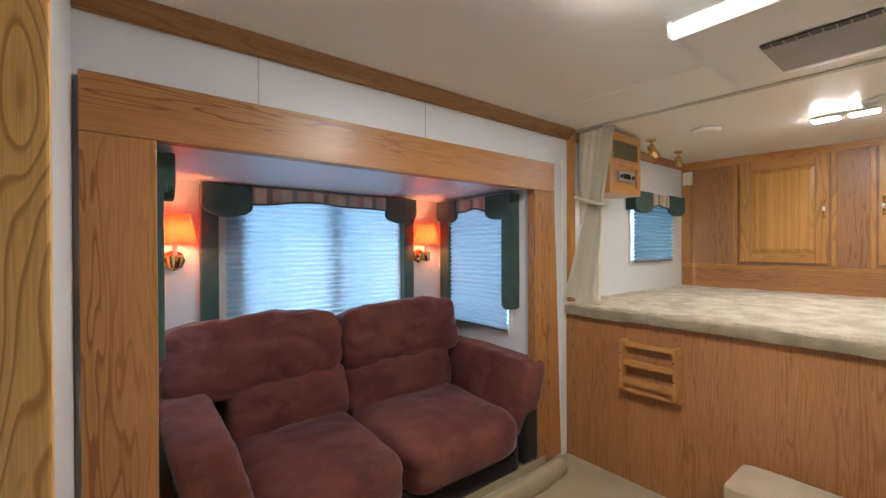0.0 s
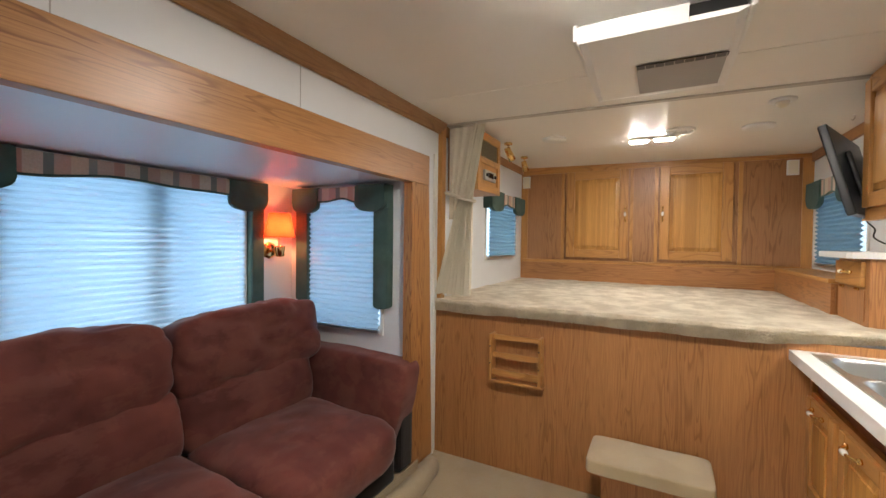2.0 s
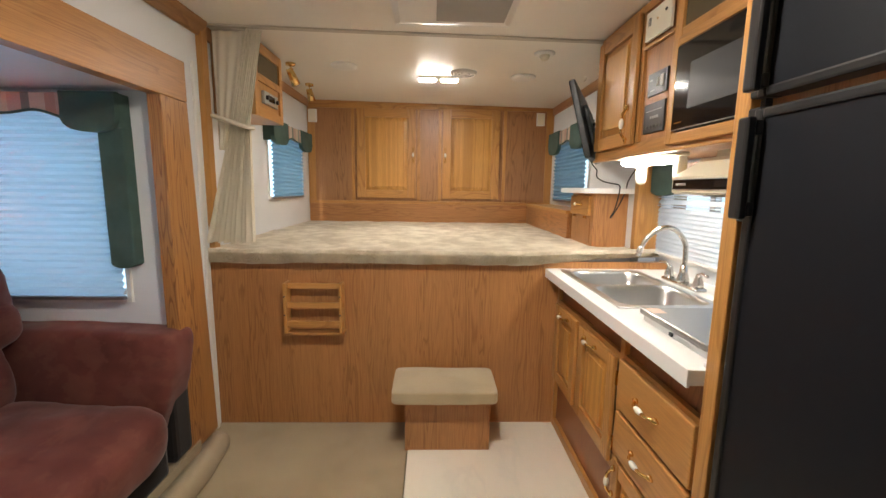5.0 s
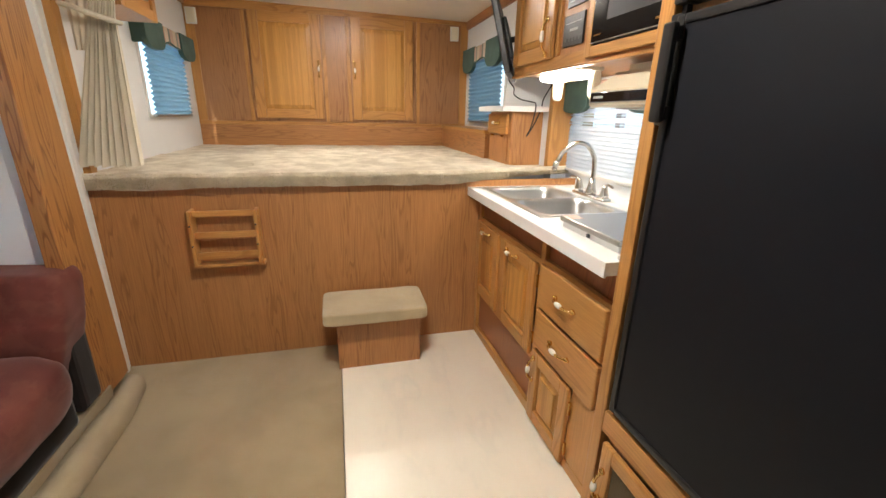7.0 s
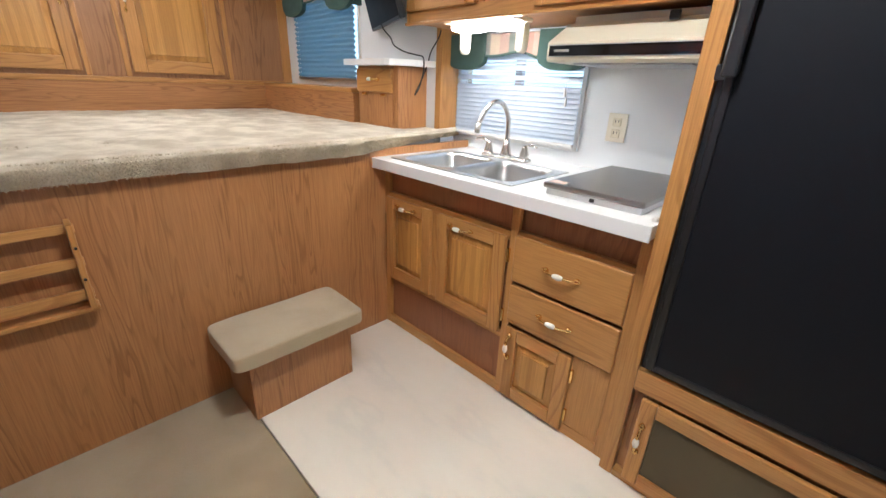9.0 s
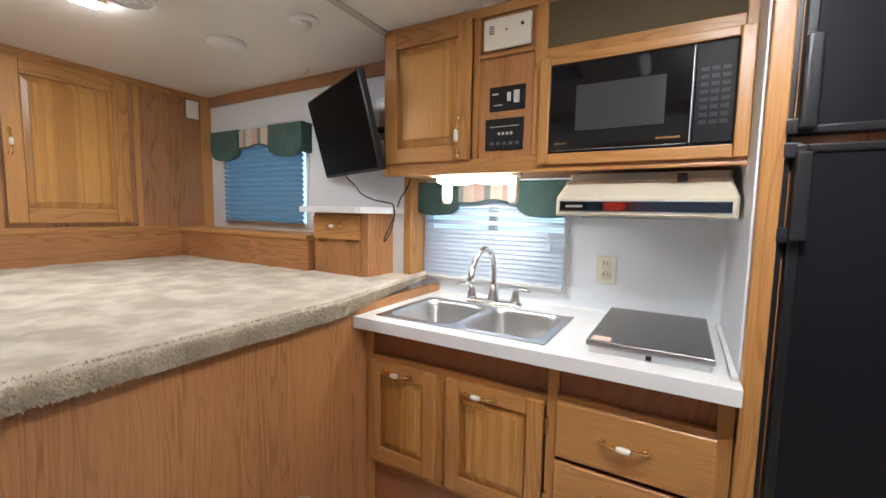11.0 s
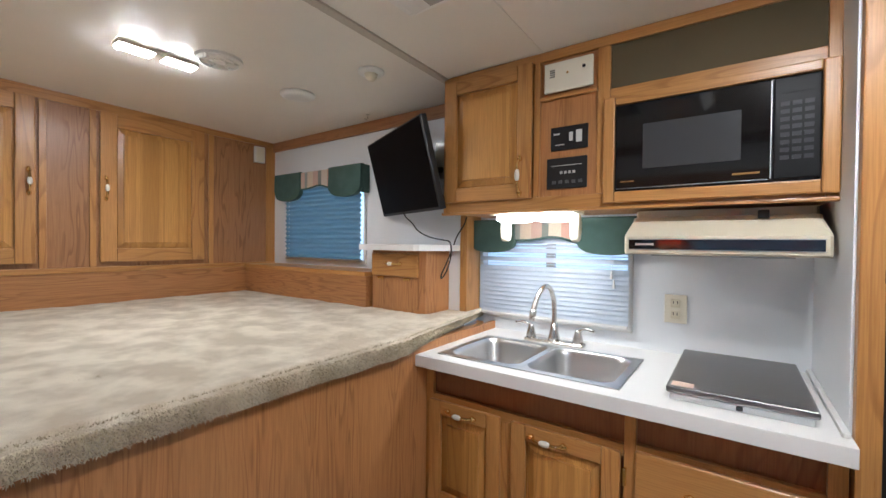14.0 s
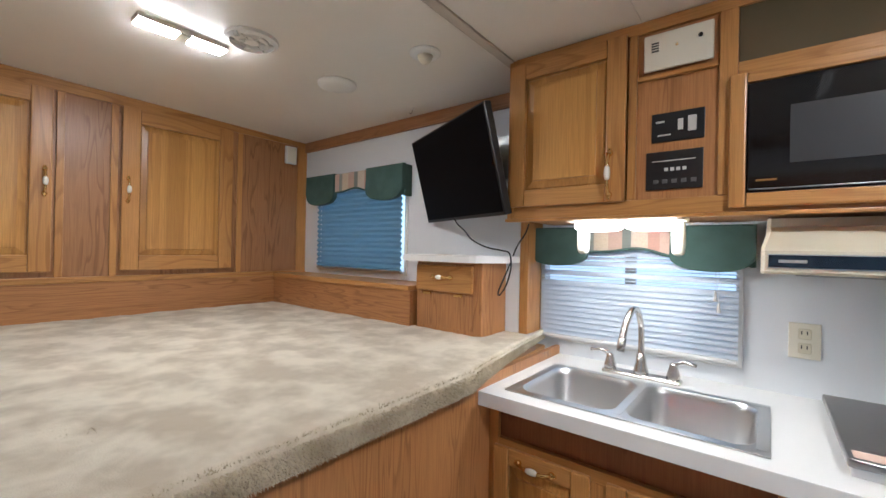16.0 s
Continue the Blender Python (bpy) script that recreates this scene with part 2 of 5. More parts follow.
CREAM = plain("almond_plastic", (0.72, 0.66, 0.50), 0.35, mottle=0.03)
IVORY = plain("ivory_plastic", (0.78, 0.73, 0.60), 0.35, mottle=0.02)
WHITE_PLASTIC = plain("white_plastic", (0.78, 0.77, 0.74), 0.35, mottle=0.02)
BRASS = plain("polished_brass", (0.78, 0.52, 0.20), 0.16, 1.0, mottle=0.05)
PORCELAIN = plain("porcelain", (0.82, 0.78, 0.70), 0.12, mottle=0.02)
MESH = plain("dark_grille_cloth", (0.115, 0.088, 0.045), 0.8, mottle=0.15, fine=900, relief=0.8, depth=0.002)
SHADE = thin("lamp_shade", (0.88, 0.11, 0.035), 0.6)
GLASS = glass("clear_glass")
LENS = glow("lamp_lens", (1.0, 0.93, 0.82), LAMP_GLOW)
# Same lens with a weaker glow, set to balance the loft.
LENS_LOFT = glow("dimmer_lamp_lens", (1.0, 0.93, 0.82), LOFT_GLOW)
SCREEN = plain("television_screen", (0.005, 0.005, 0.006), 0.35, mottle=0.05, relief=0.0)
SCREEN.node_tree.nodes["Principled BSDF"].inputs["Specular IOR Level"].default_value = 0.03
LENS_UNDER = glow("under_cabinet_lens", (1.0, 0.95, 0.84), UNDER_GLOW)
BULB = glow("sconce_bulb", (1.0, 0.34, 0.12), 270.0)
RUBBER = plain("black_cable", (0.012, 0.012, 0.012), 0.5)
ALU = plain("grey_metal", (0.45, 0.46, 0.46), 0.4, 1.0)
LABEL = plain("paper_label", (0.75, 0.55, 0.45), 0.6)
PRINT = plain("pale_print", (0.55, 0.55, 0.52), 0.5)
VENT_GREY = plain("grey_filter", (0.38, 0.36, 0.33), 0.8, fine=600, relief=0.6)
EARTH = plain("gravel_ground", (0.30, 0.27, 0.23), 0.9, mottle=0.25, scale=2.0, fine=40, relief=0.6, depth=0.02)


def vinyl():
    m, n, l, b = mat("cream_vinyl", (0.72, 0.66, 0.54), 0.30)
    vec = coords(n, l, (1, 2.2, 1))
    veins = noise_tex(n, l, vec, 3.2, 5.0, 0.55)
    c = ramp(n, l, veins, ((0.38, (0.86, 0.81, 0.685)), (0.54, (0.84, 0.79, 0.665)), (0.61, (0.80, 0.76, 0.645)), (0.69, (0.85, 0.80, 0.675))))
    l.new(c, b.inputs["Base Color"])
    bump(n, l, b, noise_tex(n, l, vec, 240, 2.0), 0.06, 0.0006)
    return m


VINYL = vinyl()

# ---- builders ----
PLACES = {}


def thing(name, at, label, category, group="", kind=""):
    ob = new(name)
    ob.empty_display_size = 0.05
    ob.location = at
    PLACES[ob.name] = Vector(at)
    return tagged(ob, label, category, group, kind)


def part(name, bm, materials, parent=None, label="", smooth=False):
    """Links a bmesh, drawn in the world's metres, as one mesh under a thing or a part."""
    base = PLACES[parent.name] if parent else Vector((0, 0, 0))
    bmesh.ops.translate(bm, verts=bm.verts, vec=-base)
    bmesh.ops.recalc_face_normals(bm, faces=bm.faces)
    me = bpy.data.meshes.new(name)
    bm.to_mesh(me)
    bm.free()
    for m in materials if isinstance(materials, (list, tuple)) else (materials,):
        me.materials.append(m)
    if smooth:
        for p in me.polygons:
            p.use_smooth = True
    ob = new(name, me)
    if parent:
        ob.parent = parent
        PLACES[ob.name] = base
    return tagged(ob, label) if label else ob


def setting(name, bm, materials, label, category, smooth=False):
    return tagged(part(name, bm, materials, None, "", smooth), label, category, "", "structure")


def mesh_of(bm, tmp, index=0, m=None):
    if m is not None:
        bmesh.ops.transform(tmp, matrix=m, verts=tmp.verts)
    for f in tmp.faces:
        f.material_index = index
    me = bpy.data.meshes.new("tmp")
    tmp.to_mesh(me)
    tmp.free()
    bm.from_mesh(me)
    bpy.data.meshes.remove(me)
    return bm


def box(x0, y0, z0, x1, y1, z1, bevel=0.0, bm=None, index=0, segments=2, m=None):
    tmp = bmesh.new()
    bmesh.ops.create_cube(tmp, size=1)
    for v in tmp.verts:
        v.co = Vector(((x0 + x1) / 2 + v.co.x * abs(x1 - x0), (y0 + y1) / 2 + v.co.y * abs(y1 - y0), (z0 + z1) / 2 + v.co.z * abs(z1 - z0)))
    if bevel > 0:
        bmesh.ops.bevel(tmp, geom=list(tmp.edges), offset=bevel, segments=segments, profile=0.6, affect="EDGES")
    return mesh_of(bmesh.new() if bm is None else bm, tmp, index, m)


def rod(a, b, r, r2=None, bm=None, index=0, sides=14):
    a, b = Vector(a), Vector(b)
    tmp = bmesh.new()
    bmesh.ops.create_cone(tmp, cap_ends=True, segments=sides, radius1=r, radius2=r if r2 is None else r2, depth=(b - a).length)
    q = (b - a).to_track_quat("Z", "Y").to_matrix().to_4x4()
    return mesh_of(bmesh.new() if bm is None else bm, tmp, index, Matrix.Translation((a + b) / 2) @ q)


def ball(at, size, bm=None, index=0, sides=14):
    tmp = bmesh.new()
    bmesh.ops.create_uvsphere(tmp, u_segments=sides, v_segments=sides // 2 + 2, radius=1)
    return mesh_of(bmesh.new() if bm is None else bm, tmp, index, Matrix.Translation(at) @ Matrix.Diagonal((*size, 1)))


def turned(profile, m, bm=None, index=0, sides=20):
    """A body of revolution round z from (radius, height) pairs."""
    tmp = bmesh.new()
    rings = [[tmp.verts.new((r * math.cos(2 * math.pi * k / sides), r * math.sin(2 * math.pi * k / sides), h)) for k in range(sides)] for r, h in profile]
    for p, q in zip(rings, rings[1:]):
        for k in range(sides):
            tmp.faces.new((p[k], p[(k + 1) % sides], q[(k + 1) % sides], q[k]))
    for ring in (rings[0], rings[-1]):
        tmp.faces.new(ring)
    return mesh_of(bmesh.new() if bm is None else bm, tmp, index, m)


def tube(points, r, bm=None, index=0, sides=10):
    """A bent tube through points."""
    pts = [Vector(p) for p in points]
    tmp = bmesh.new()
    rings = []
    up = Vector((0.3, 0.2, 0.93))
    for k, p in enumerate(pts):
        d = (pts[min(k + 1, len(pts) - 1)] - pts[max(k - 1, 0)]).normalized()
        a = d.cross(up).normalized()
        c = d.cross(a).normalized()
        rings.append([tmp.verts.new(p + r * (math.cos(2 * math.pi * s / sides) * a + math.sin(2 * math.pi * s / sides) * c)) for s in range(sides)])
    for p, q in zip(rings, rings[1:]):
        for s in range(sides):
            tmp.faces.new((p[s], p[(s + 1) % sides], q[(s + 1) % sides], q[s]))
    tmp.faces.new(rings[0])
    tmp.faces.new(rings[-1])
    return mesh_of(bmesh.new() if bm is None else bm, tmp, index)


def smooth_line(points, steps=8):
    """Catmull-Rom through points."""
    p = [Vector(q) for q in points]
    p = [2 * p[0] - p[1]] + p + [2 * p[-1] - p[-2]]
    out = []
    for a, b, c, d in zip(p, p[1:], p[2:], p[3:]):
        for k in range(steps):
            t = k / steps
            out.append(0.5 * (2 * b + (c - a) * t + (2 * a - 5 * b + 4 * c - d) * t * t + (3 * b - a - 3 * c + d) * t ** 3))
    return out + [p[-2]]


def cushion(size, m, k=5.0, cuts=18, crease=0.006, seed=0.0, bm=None, index=0, shape=None):
    """A stuffed body: a rounded block with soft folds. shape bends it further."""
    tmp = bmesh.new()
    bmesh.ops.create_cube(tmp, size=2)
    bmesh.ops.subdivide_edges(tmp, edges=list(tmp.edges), cuts=cuts, use_grid_fill=True)
    for v in tmp.verts:
        p = v.co.copy()
        top = max(abs(p.x), abs(p.y), abs(p.z))
        norm = (abs(p.x) ** k + abs(p.y) ** k + abs(p.z) ** k) ** (1 / k)
        p = p * (top / norm)
        q = Vector((p.x * size[0] / 2, p.y * size[1] / 2, p.z * size[2] / 2))
        if shape:
            q = shape(p, q)
        w = noise.noise(q * 5.0 + Vector((seed, seed * 2, 1.3))) + 0.5 * noise.noise(q * 13.0 + Vector((seed, 4.0, seed)))
        w -= 0.9 * max(0.0, 0.28 - abs(noise.noise(Vector((q.x * 4.0 + seed, q.y * 7.0, q.z * 7.0 + seed))))) * 3.0
        v.co = q + p.normalized() * crease * w
    for f in tmp.faces:
        f.smooth = True
    return mesh_of(bmesh.new() if bm is None else bm, tmp, index, m)


def plate(outline, m, depth, bm=None, index=0, bevel=0.0):
    """A flat board of any outline (u, v), depth thick along its third axis."""
    tmp = bmesh.new()
    a = [tmp.verts.new((u, v, 0)) for u, v in outline]
    c = [tmp.verts.new((u, v, depth)) for u, v in outline]
    tmp.faces.new(a)
    front = tmp.faces.new(c)
    for k in range(len(a)):
        tmp.faces.new((a[k], a[(k + 1) % len(a)], c[(k + 1) % len(a)], c[k]))
    if bevel:
        bmesh.ops.bevel(tmp, geom=list(front.edges), offset=bevel, segments=2, profile=0.6, affect="EDGES")
    return mesh_of(bmesh.new() if bm is None else bm, tmp, index, m)


def facing(axis, sign, at):
    """Maps (u, v, out) to the world, for a face at x or y = at that looks along sign * axis; u runs along the other axis, v up."""
    if axis == "y":
        return Matrix(((1, 0, 0, 0), (0, 0, sign, at), (0, 1, 0, 0), (0, 0, 0, 1)))
    return Matrix(((0, 0, sign, at), (1, 0, 0, 0), (0, 1, 0, 0), (0, 0, 0, 1)))


KITCHEN = {}


def handle(m, u, v, upright, parent, length=0.085):
    """A brass bail pull with a porcelain grip."""
    bm = bmesh.new()
    h = length * 0.56
    d = Vector((0, 1, 0)) if upright else Vector((1, 0, 0))
    c = Vector((u, v, 0))
    pts = [c - d * h + Vector((0, 0, 0.004)), c - d * h * 0.72 + Vector((0, 0, 0.020)), c - d * h * 0.4 + Vector((0, 0, 0.026)), c + d * h * 0.4 + Vector((0, 0, 0.026)),
           c + d * h * 0.72 + Vector((0, 0, 0.020)), c + d * h + Vector((0, 0, 0.004))]
    tube([m @ p for p in smooth_line(pts, 5)], 0.0052, bm, 0, 8)
    for s in (-1, 1):
        ball(m @ (c + d * h * s + Vector((0, 0, 0.004))), (0.0105,) * 3, bm, 0, 10)
        ball(m @ (c + d * h * s * 1.16 + Vector((0, 0, 0.004))), (0.0065,) * 3, bm, 0, 8)
    grip = [c - d * h * 0.46 + Vector((0, 0, 0.026)), c + d * h * 0.46 + Vector((0, 0, 0.026))]
    mid = (grip[0] + grip[1]) / 2
    size = (0.0105, h * 0.40, 0.0105) if upright else (h * 0.40, 0.0105, 0.0105)
    tmp = bmesh.new()
    bmesh.ops.create_uvsphere(tmp, u_segments=12, v_segments=8, radius=1)
    mesh_of(bm, tmp, 1, m @ Matrix.Translation(mid) @ Matrix.Diagonal((*size, 1)))
    return part("handle", bm, [BRASS, PORCELAIN], parent, "brass pull with a white porcelain grip", True)


def raised_door(name, m, u0, v0, u1, v1, parent, across, rail=0.055, out=0.0, thick=0.018):
    """A frame-and-panel oak door; across: the world axis (0 or 1) along which its rails run."""
    u0, u1 = min(u0, u1), max(u0, u1)
    bm = bmesh.new()
    rings = []
    for inset, h in ((-0.003, 0.001), (0.005, 0.001), (0.007, 0.004), (0.032, 0.0100), (0.0325, 0.0160), (0.036, 0.0172)):
        a, c = u0 + rail + inset, v0 + rail + inset
        e, k = u0 + u1 - a, v0 + v1 - c
        rings.append([bm.verts.new(m @ Vector((x, y, out + h))) for x, y in ((a, c), (e, c), (e, k), (a, k))])
    for p, q in zip(rings, rings[1:]):
        for s in range(4):
            bm.faces.new((p[s], p[(s + 1) % 4], q[(s + 1) % 4], q[s]))
    bm.faces.new(rings[-1])
    d = part(name, bm, STAVED_OAK, parent)
    for a, c in ((u0, u0 + rail), (u1 - rail, u1)):
        part("stile", box(a, v0, out, c, v1, out + thick, 0.005, None, 0, 2, m), OAK[2], d)
    for a, c in ((v0, v0 + rail), (v1 - rail, v1)):
        part("rail", box(u0 + rail + 0.0005, a, out, u1 - rail - 0.0005, c, out + thick - 0.001, 0.004, None, 0, 2, m), OAK[across], d)
    return d


def pleated(m, u0, u1, v0, v1, out, material, parent, pitch=0.030, name="blind"):
    bm = bmesh.new()
    rows = []
    n = max(4, round((v1 - v0) / pitch))
    us = [u0 + (u1 - u0) * s / 12 for s in range(13)]
    for k in range(2 * n + 1):
        v = v0 + (v1 - v0) * k / (2 * n)
        o = out + (0.018 if k % 2 else 0.0)
        rows.append([bm.verts.new(m @ Vector((u, v + 0.0012 * math.sin(s * 1.7 + k), o + 0.001 * math.sin(s * 2.3 + k * 0.7)))) for s, u in enumerate(us)])
    for p, q in zip(rows, rows[1:]):
        for s in range(12):
            bm.faces.new((p[s], p[s + 1], q[s + 1], q[s]))
    blind = part(name, bm, material, parent)
    part("bottom_rail", box(u0, v0 - 0.014, out - 0.004, u1, v0 + 0.002, out + 0.016, 0.003, None, 0, 2, m), ALU, parent)
    bm = bmesh.new()
    k = v0
    while k < v1:
        box(u1 - 0.045, k, out + 0.012, u1 - 0.041, k + 0.008, out + 0.015, 0, bm, 0, 1, m)
        k += pitch
    part("cord", bm, WHITE_PLASTIC, parent)
    return blind


def lobe(u0, u1, top, low, tail, flip):
    """Outline of a scalloped ear of a valance: a drooping half-round, deepest off its outer side."""
    h = top - low
    pts = [(0.0, top)]
    for k in range(17):
        a = math.pi * k / 16
        c = -math.cos(a)
        edge = low + h * (0.40 if c < 0 else 0.34)
        pts.append((0.46 + (0.46 if c < 0 else 0.54) * c, edge - (edge - low) * math.sin(a) ** 0.75))
    pts.append((1.0, top))
    return [((u1 + (u0 - u1) * p) if flip else (u0 + (u1 - u0) * p), v) for p, v in pts]


def valance(m, u0, u1, top, low, mid, end, out, parent, axis, leg=0.0, leg_low=0.0, sides="both"):
    """A padded cornice: two green scalloped ends, a striped middle, and upholstered legs down both sides of the window."""
    bm = bmesh.new()
    n = 22
    pts = [(u0 + end * 0.7, top - 0.006)]
    a, c = u0 + end * 0.7, u1 - end * 0.7
    low_line = [(a + (c - a) * k / n, mid + 0.012 * math.cos(2 * math.pi * (k / n - 0.5)) - 0.006 * math.sin(4 * math.pi * k / n)) for k in range(n + 1)]
    plate([(a, top - 0.006)] + low_line + [(c, top - 0.006)], m @ Matrix.Translation((0, 0, out - 0.030)), 0.022, bm, 0, 0.004)
    swag = part("swag", bm, STRIPE[axis], parent, "striped tan and teal fabric middle")
    part("piping", tube([m @ Vector((u, v, out - 0.010)) for u, v in low_line], 0.006, None, 0, 6), GREEN, swag, "dark green piping")
    for p, q, flip in ((u0, u0 + end, False), (u1 - end, u1, True)):
        part("scallop", plate(lobe(p, q, top, low, low + (top - low) * 0.22, flip), m @ Matrix.Translation((0, 0, out - 0.026)), 0.03, None, 0, 0.008), GREEN, parent)
    for p in (u0, u1 - 0.02):
        part("return", box(p, low + 0.02, 0.0, p + 0.02, top - 0.002, out - 0.02, 0.004, None, 0, 2, m), GREEN, parent)
    part("top_board", box(u0 + 0.02, top - 0.02, 0.0, u1 - 0.02, top - 0.008, out - 0.03, 0, None, 0, 1, m), GREEN, parent)
    if leg:
        for p, flip in ((u0, False), (u1 - leg, True)):
            if sides == "both" or (sides == "high") == flip:
                o = [(p, low + 0.03), (p, leg_low + 0.02)] + [(p + leg / 2 - leg / 2 * math.cos(math.pi * k / 8), leg_low + 0.02 - 0.02 * math.sin(math.pi * k / 8)) for k in range(1, 8)] + [(p + leg, leg_low + 0.02), (p + leg, low + 0.03)]
                part("leg", plate(o, m @ Matrix.Translation((0, 0, 0.0)), out - 0.03, None, 0, 0.008), GREEN, parent)

# ---- the shell ----
ROOF, RT, LT = 2.112, 2.092, 2.133


def roof(y):
    """The ceiling falls a little towards the kitchen side."""
    return ROOF + 0.0176 * (y - 0.55)


def sloped(bm):
    for v in bm.verts:
        v.co.z += roof(v.co.y) - ROOF
    return bm


LEFT, RIGHT, LOFT_RIGHT, FRONT, BACK, PANEL = 1.785, -0.692, -0.548, 4.41, -1.30, 2.580
SL0, SL1, SLY, SLZ = 0.325, 2.228, 2.72, 1.722

setting("ground", box(-60, -60, -0.72, 60, 60, -0.70), EARTH, "brown gravel ground outside the trailer", "ground")
bm = box(BACK, 0.719, -0.06, PANEL - 0.001, LEFT, 0.0)
setting("floor", bm, CARPET, "worn beige floor carpet with brushed patches", "floor")
setting("floor_vinyl", box(BACK, RIGHT, -0.06, PANEL - 0.001, 0.715, 0.004, 0.003), VINYL, "cream marbled vinyl floor along the kitchen", "floor")
bm = box(BACK, RIGHT - 0.2, ROOF, 2.622, LEFT + 0.1, ROOF + 0.05)
box(2.635, RIGHT - 0.2, ROOF, FRONT + 0.06, LEFT + 0.1, ROOF + 0.05, 0, bm)
setting("ceiling", sloped(bm), CEILING, "off-white glossy vinyl ceiling in panels", "ceiling")
setting("ceiling_seam", sloped(box(2.612, RIGHT, ROOF - 0.008, 2.649, LEFT, ROOF + 0.02, 0.004)), plain("seam_strip", (0.50, 0.46, 0.40), 0.5), "beige strip over the ceiling seam", "trim")
setting("ceiling_batten", sloped(box(2.160, RIGHT, ROOF - 0.0025, 2.182, LEFT, ROOF + 0.02, 0.001)), CEILING, "thin white batten over a ceiling joint", "trim")


def wall_with_hole(name, axis, a, b, u0, u1, v0, v1, holes, material, label):
    """A wall between a and b of one axis with rectangular openings (u0, u1, v0, v1)."""
    us = sorted({u0, u1, *[h[0] for h in holes], *[h[1] for h in holes]})
    vs = sorted({v0, v1, *[h[2] for h in holes], *[h[3] for h in holes]})
    bm = bmesh.new()
    for p, q in zip(us, us[1:]):
        for r, s in zip(vs, vs[1:]):
            cu, cv = (p + q) / 2, (r + s) / 2
            if any(h[0] < cu < h[1] and h[2] < cv < h[3] for h in holes):
                continue
            if axis == "y":
                box(p, a, r, q, b, s, 0, bm)
            else:
                box(a, p, r, b, q, s, 0, bm)
    bmesh.ops.remove_doubles(bm, verts=bm.verts, dist=0.0001)
    return setting(name, bm, material, label, "wall")


wall_with_hole("wall_left", "y", LEFT, LEFT + 0.05, BACK, FRONT, 0, 2.15, [(0.28, 2.28, 0.0, SLZ + 0.03), (3.42, 4.14, 1.25, 1.76)], WHITE_WALL, "white vinyl wallboard with vertical joints")
wall_with_hole("wall_right", "y", RIGHT - 0.05, RIGHT, BACK, 2.70, 0, 2.12, [(1.92, 2.66, 0.985, 1.44)], WHITE_WALL, "white wallboard behind the kitchen counter")
wall_with_hole("wall_loft_right", "y", LOFT_RIGHT - 0.05, LOFT_RIGHT, 2.715, FRONT, 0, 2.12, [(3.42, 4.22, 1.235, 1.76)], WHITE_WALL, "white wallboard beside the raised bed")
setting("wall_back", box(BACK - 0.05, RIGHT, 0, BACK, LEFT, 2.12), WHITE_WALL, "plain white back wall", "wall")
for x in (0.663, 1.427):
    setting("wall_joint", box(x, LEFT - 0.0015, 1.88, x + 0.003, LEFT + 0.002, 2.069), plain("joint_grey", (0.42, 0.42, 0.42), 0.6), "thin grey wallboard joint", "trim")
# the wall end with its oak board, where the wall steps in at the bed
setting("trim_step", box(2.672, RIGHT + 0.002, 0.98, 2.7125, LOFT_RIGHT + 0.004, 1.52, 0.003), OAK[2], "vertical golden oak board on the wall end", "trim")
# front wall behind the bed
setting("wall_front", box(FRONT, LOFT_RIGHT, 0.9, FRONT + 0.05, LEFT, 2.12), BROWN_OAK[2], "oak-panelled wall at the head of the raised bed", "wall")
bm = box(FRONT - 0.014, LOFT_RIGHT, 2.062, FRONT, LEFT, 2.14, 0.003, None, 1)
for y0, y1 in ((LEFT - 0.07, LEFT - 0.001), (1.345, 1.375), (0.722, 0.752), (0.522, 0.552), (-0.098, -0.068), (LOFT_RIGHT + 0.001, LOFT_RIGHT + 0.07)):
    box(FRONT - 0.012, y0, 1.205, FRONT, y1, 2.062, 0.003, bm, 0)
box(FRONT - 0.014, LOFT_RIGHT, 1.175, FRONT, LEFT, 1.205, 0.004, bm, 1)
setting("face_frame_front", bm, [OAK[2], OAK[1]], "golden oak face frame round the bed cupboards", "trim")
setting("baseboard_loft", box(FRONT - 0.006, LOFT_RIGHT, 0.98, FRONT, LEFT, 1.175, 0.002), OAK_PANEL[1], "wide oak board below the bed cupboards", "trim")
for x0, y0, x1, y1, z in ((2.64, LEFT - 0.02, FRONT - 0.015, LEFT, LT), (2.716, LOFT_RIGHT, FRONT - 0.015, LOFT_RIGHT + 0.02, RT)):
    setting("crown_loft", box(x0, y0, z - 0.065, x1, y1, z + 0.005, 0.004), BROWN_OAK[0], "golden oak moulding under the loft ceiling", "trim")
# cornice along the left wall: a coved oak moulding
bm = bmesh.new()
prof = [(LEFT, 2.070), (LEFT - 0.012, 2.066), (LEFT - 0.022, 2.072), (LEFT - 0.028, 2.086), (LEFT - 0.038, 2.100), (LEFT - 0.050, 2.110), (LEFT - 0.055, 2.118), (LEFT - 0.057, 2.145), (LEFT, 2.145)]
rings = [[bm.verts.new((x, y, z)) for y, z in prof] for x in (BACK, 2.60)]
for k in range(len(prof)):
    bm.faces.new((rings[0][k], rings[0][(k + 1) % len(prof)], rings[1][(k + 1) % len(prof)], rings[1][k]))
bm.faces.new(rings[0]), bm.faces.new(rings[1])
setting("cornice", bm, oak("cornice_oak", 0, (0.31, 0.158, 0.060), (0.14, 0.055, 0.020), rings=7, width=19.0, contrast=0.6, columns=9.0, along=0.11), "brown oak cornice between wall and ceiling", "trim")
setting("trim_post", box(2.585, LEFT - 0.03, 1.0, 2.64, LEFT + 0.001, 2.135, 0.004), OAK[2], "vertical oak post at the curtain", "trim")
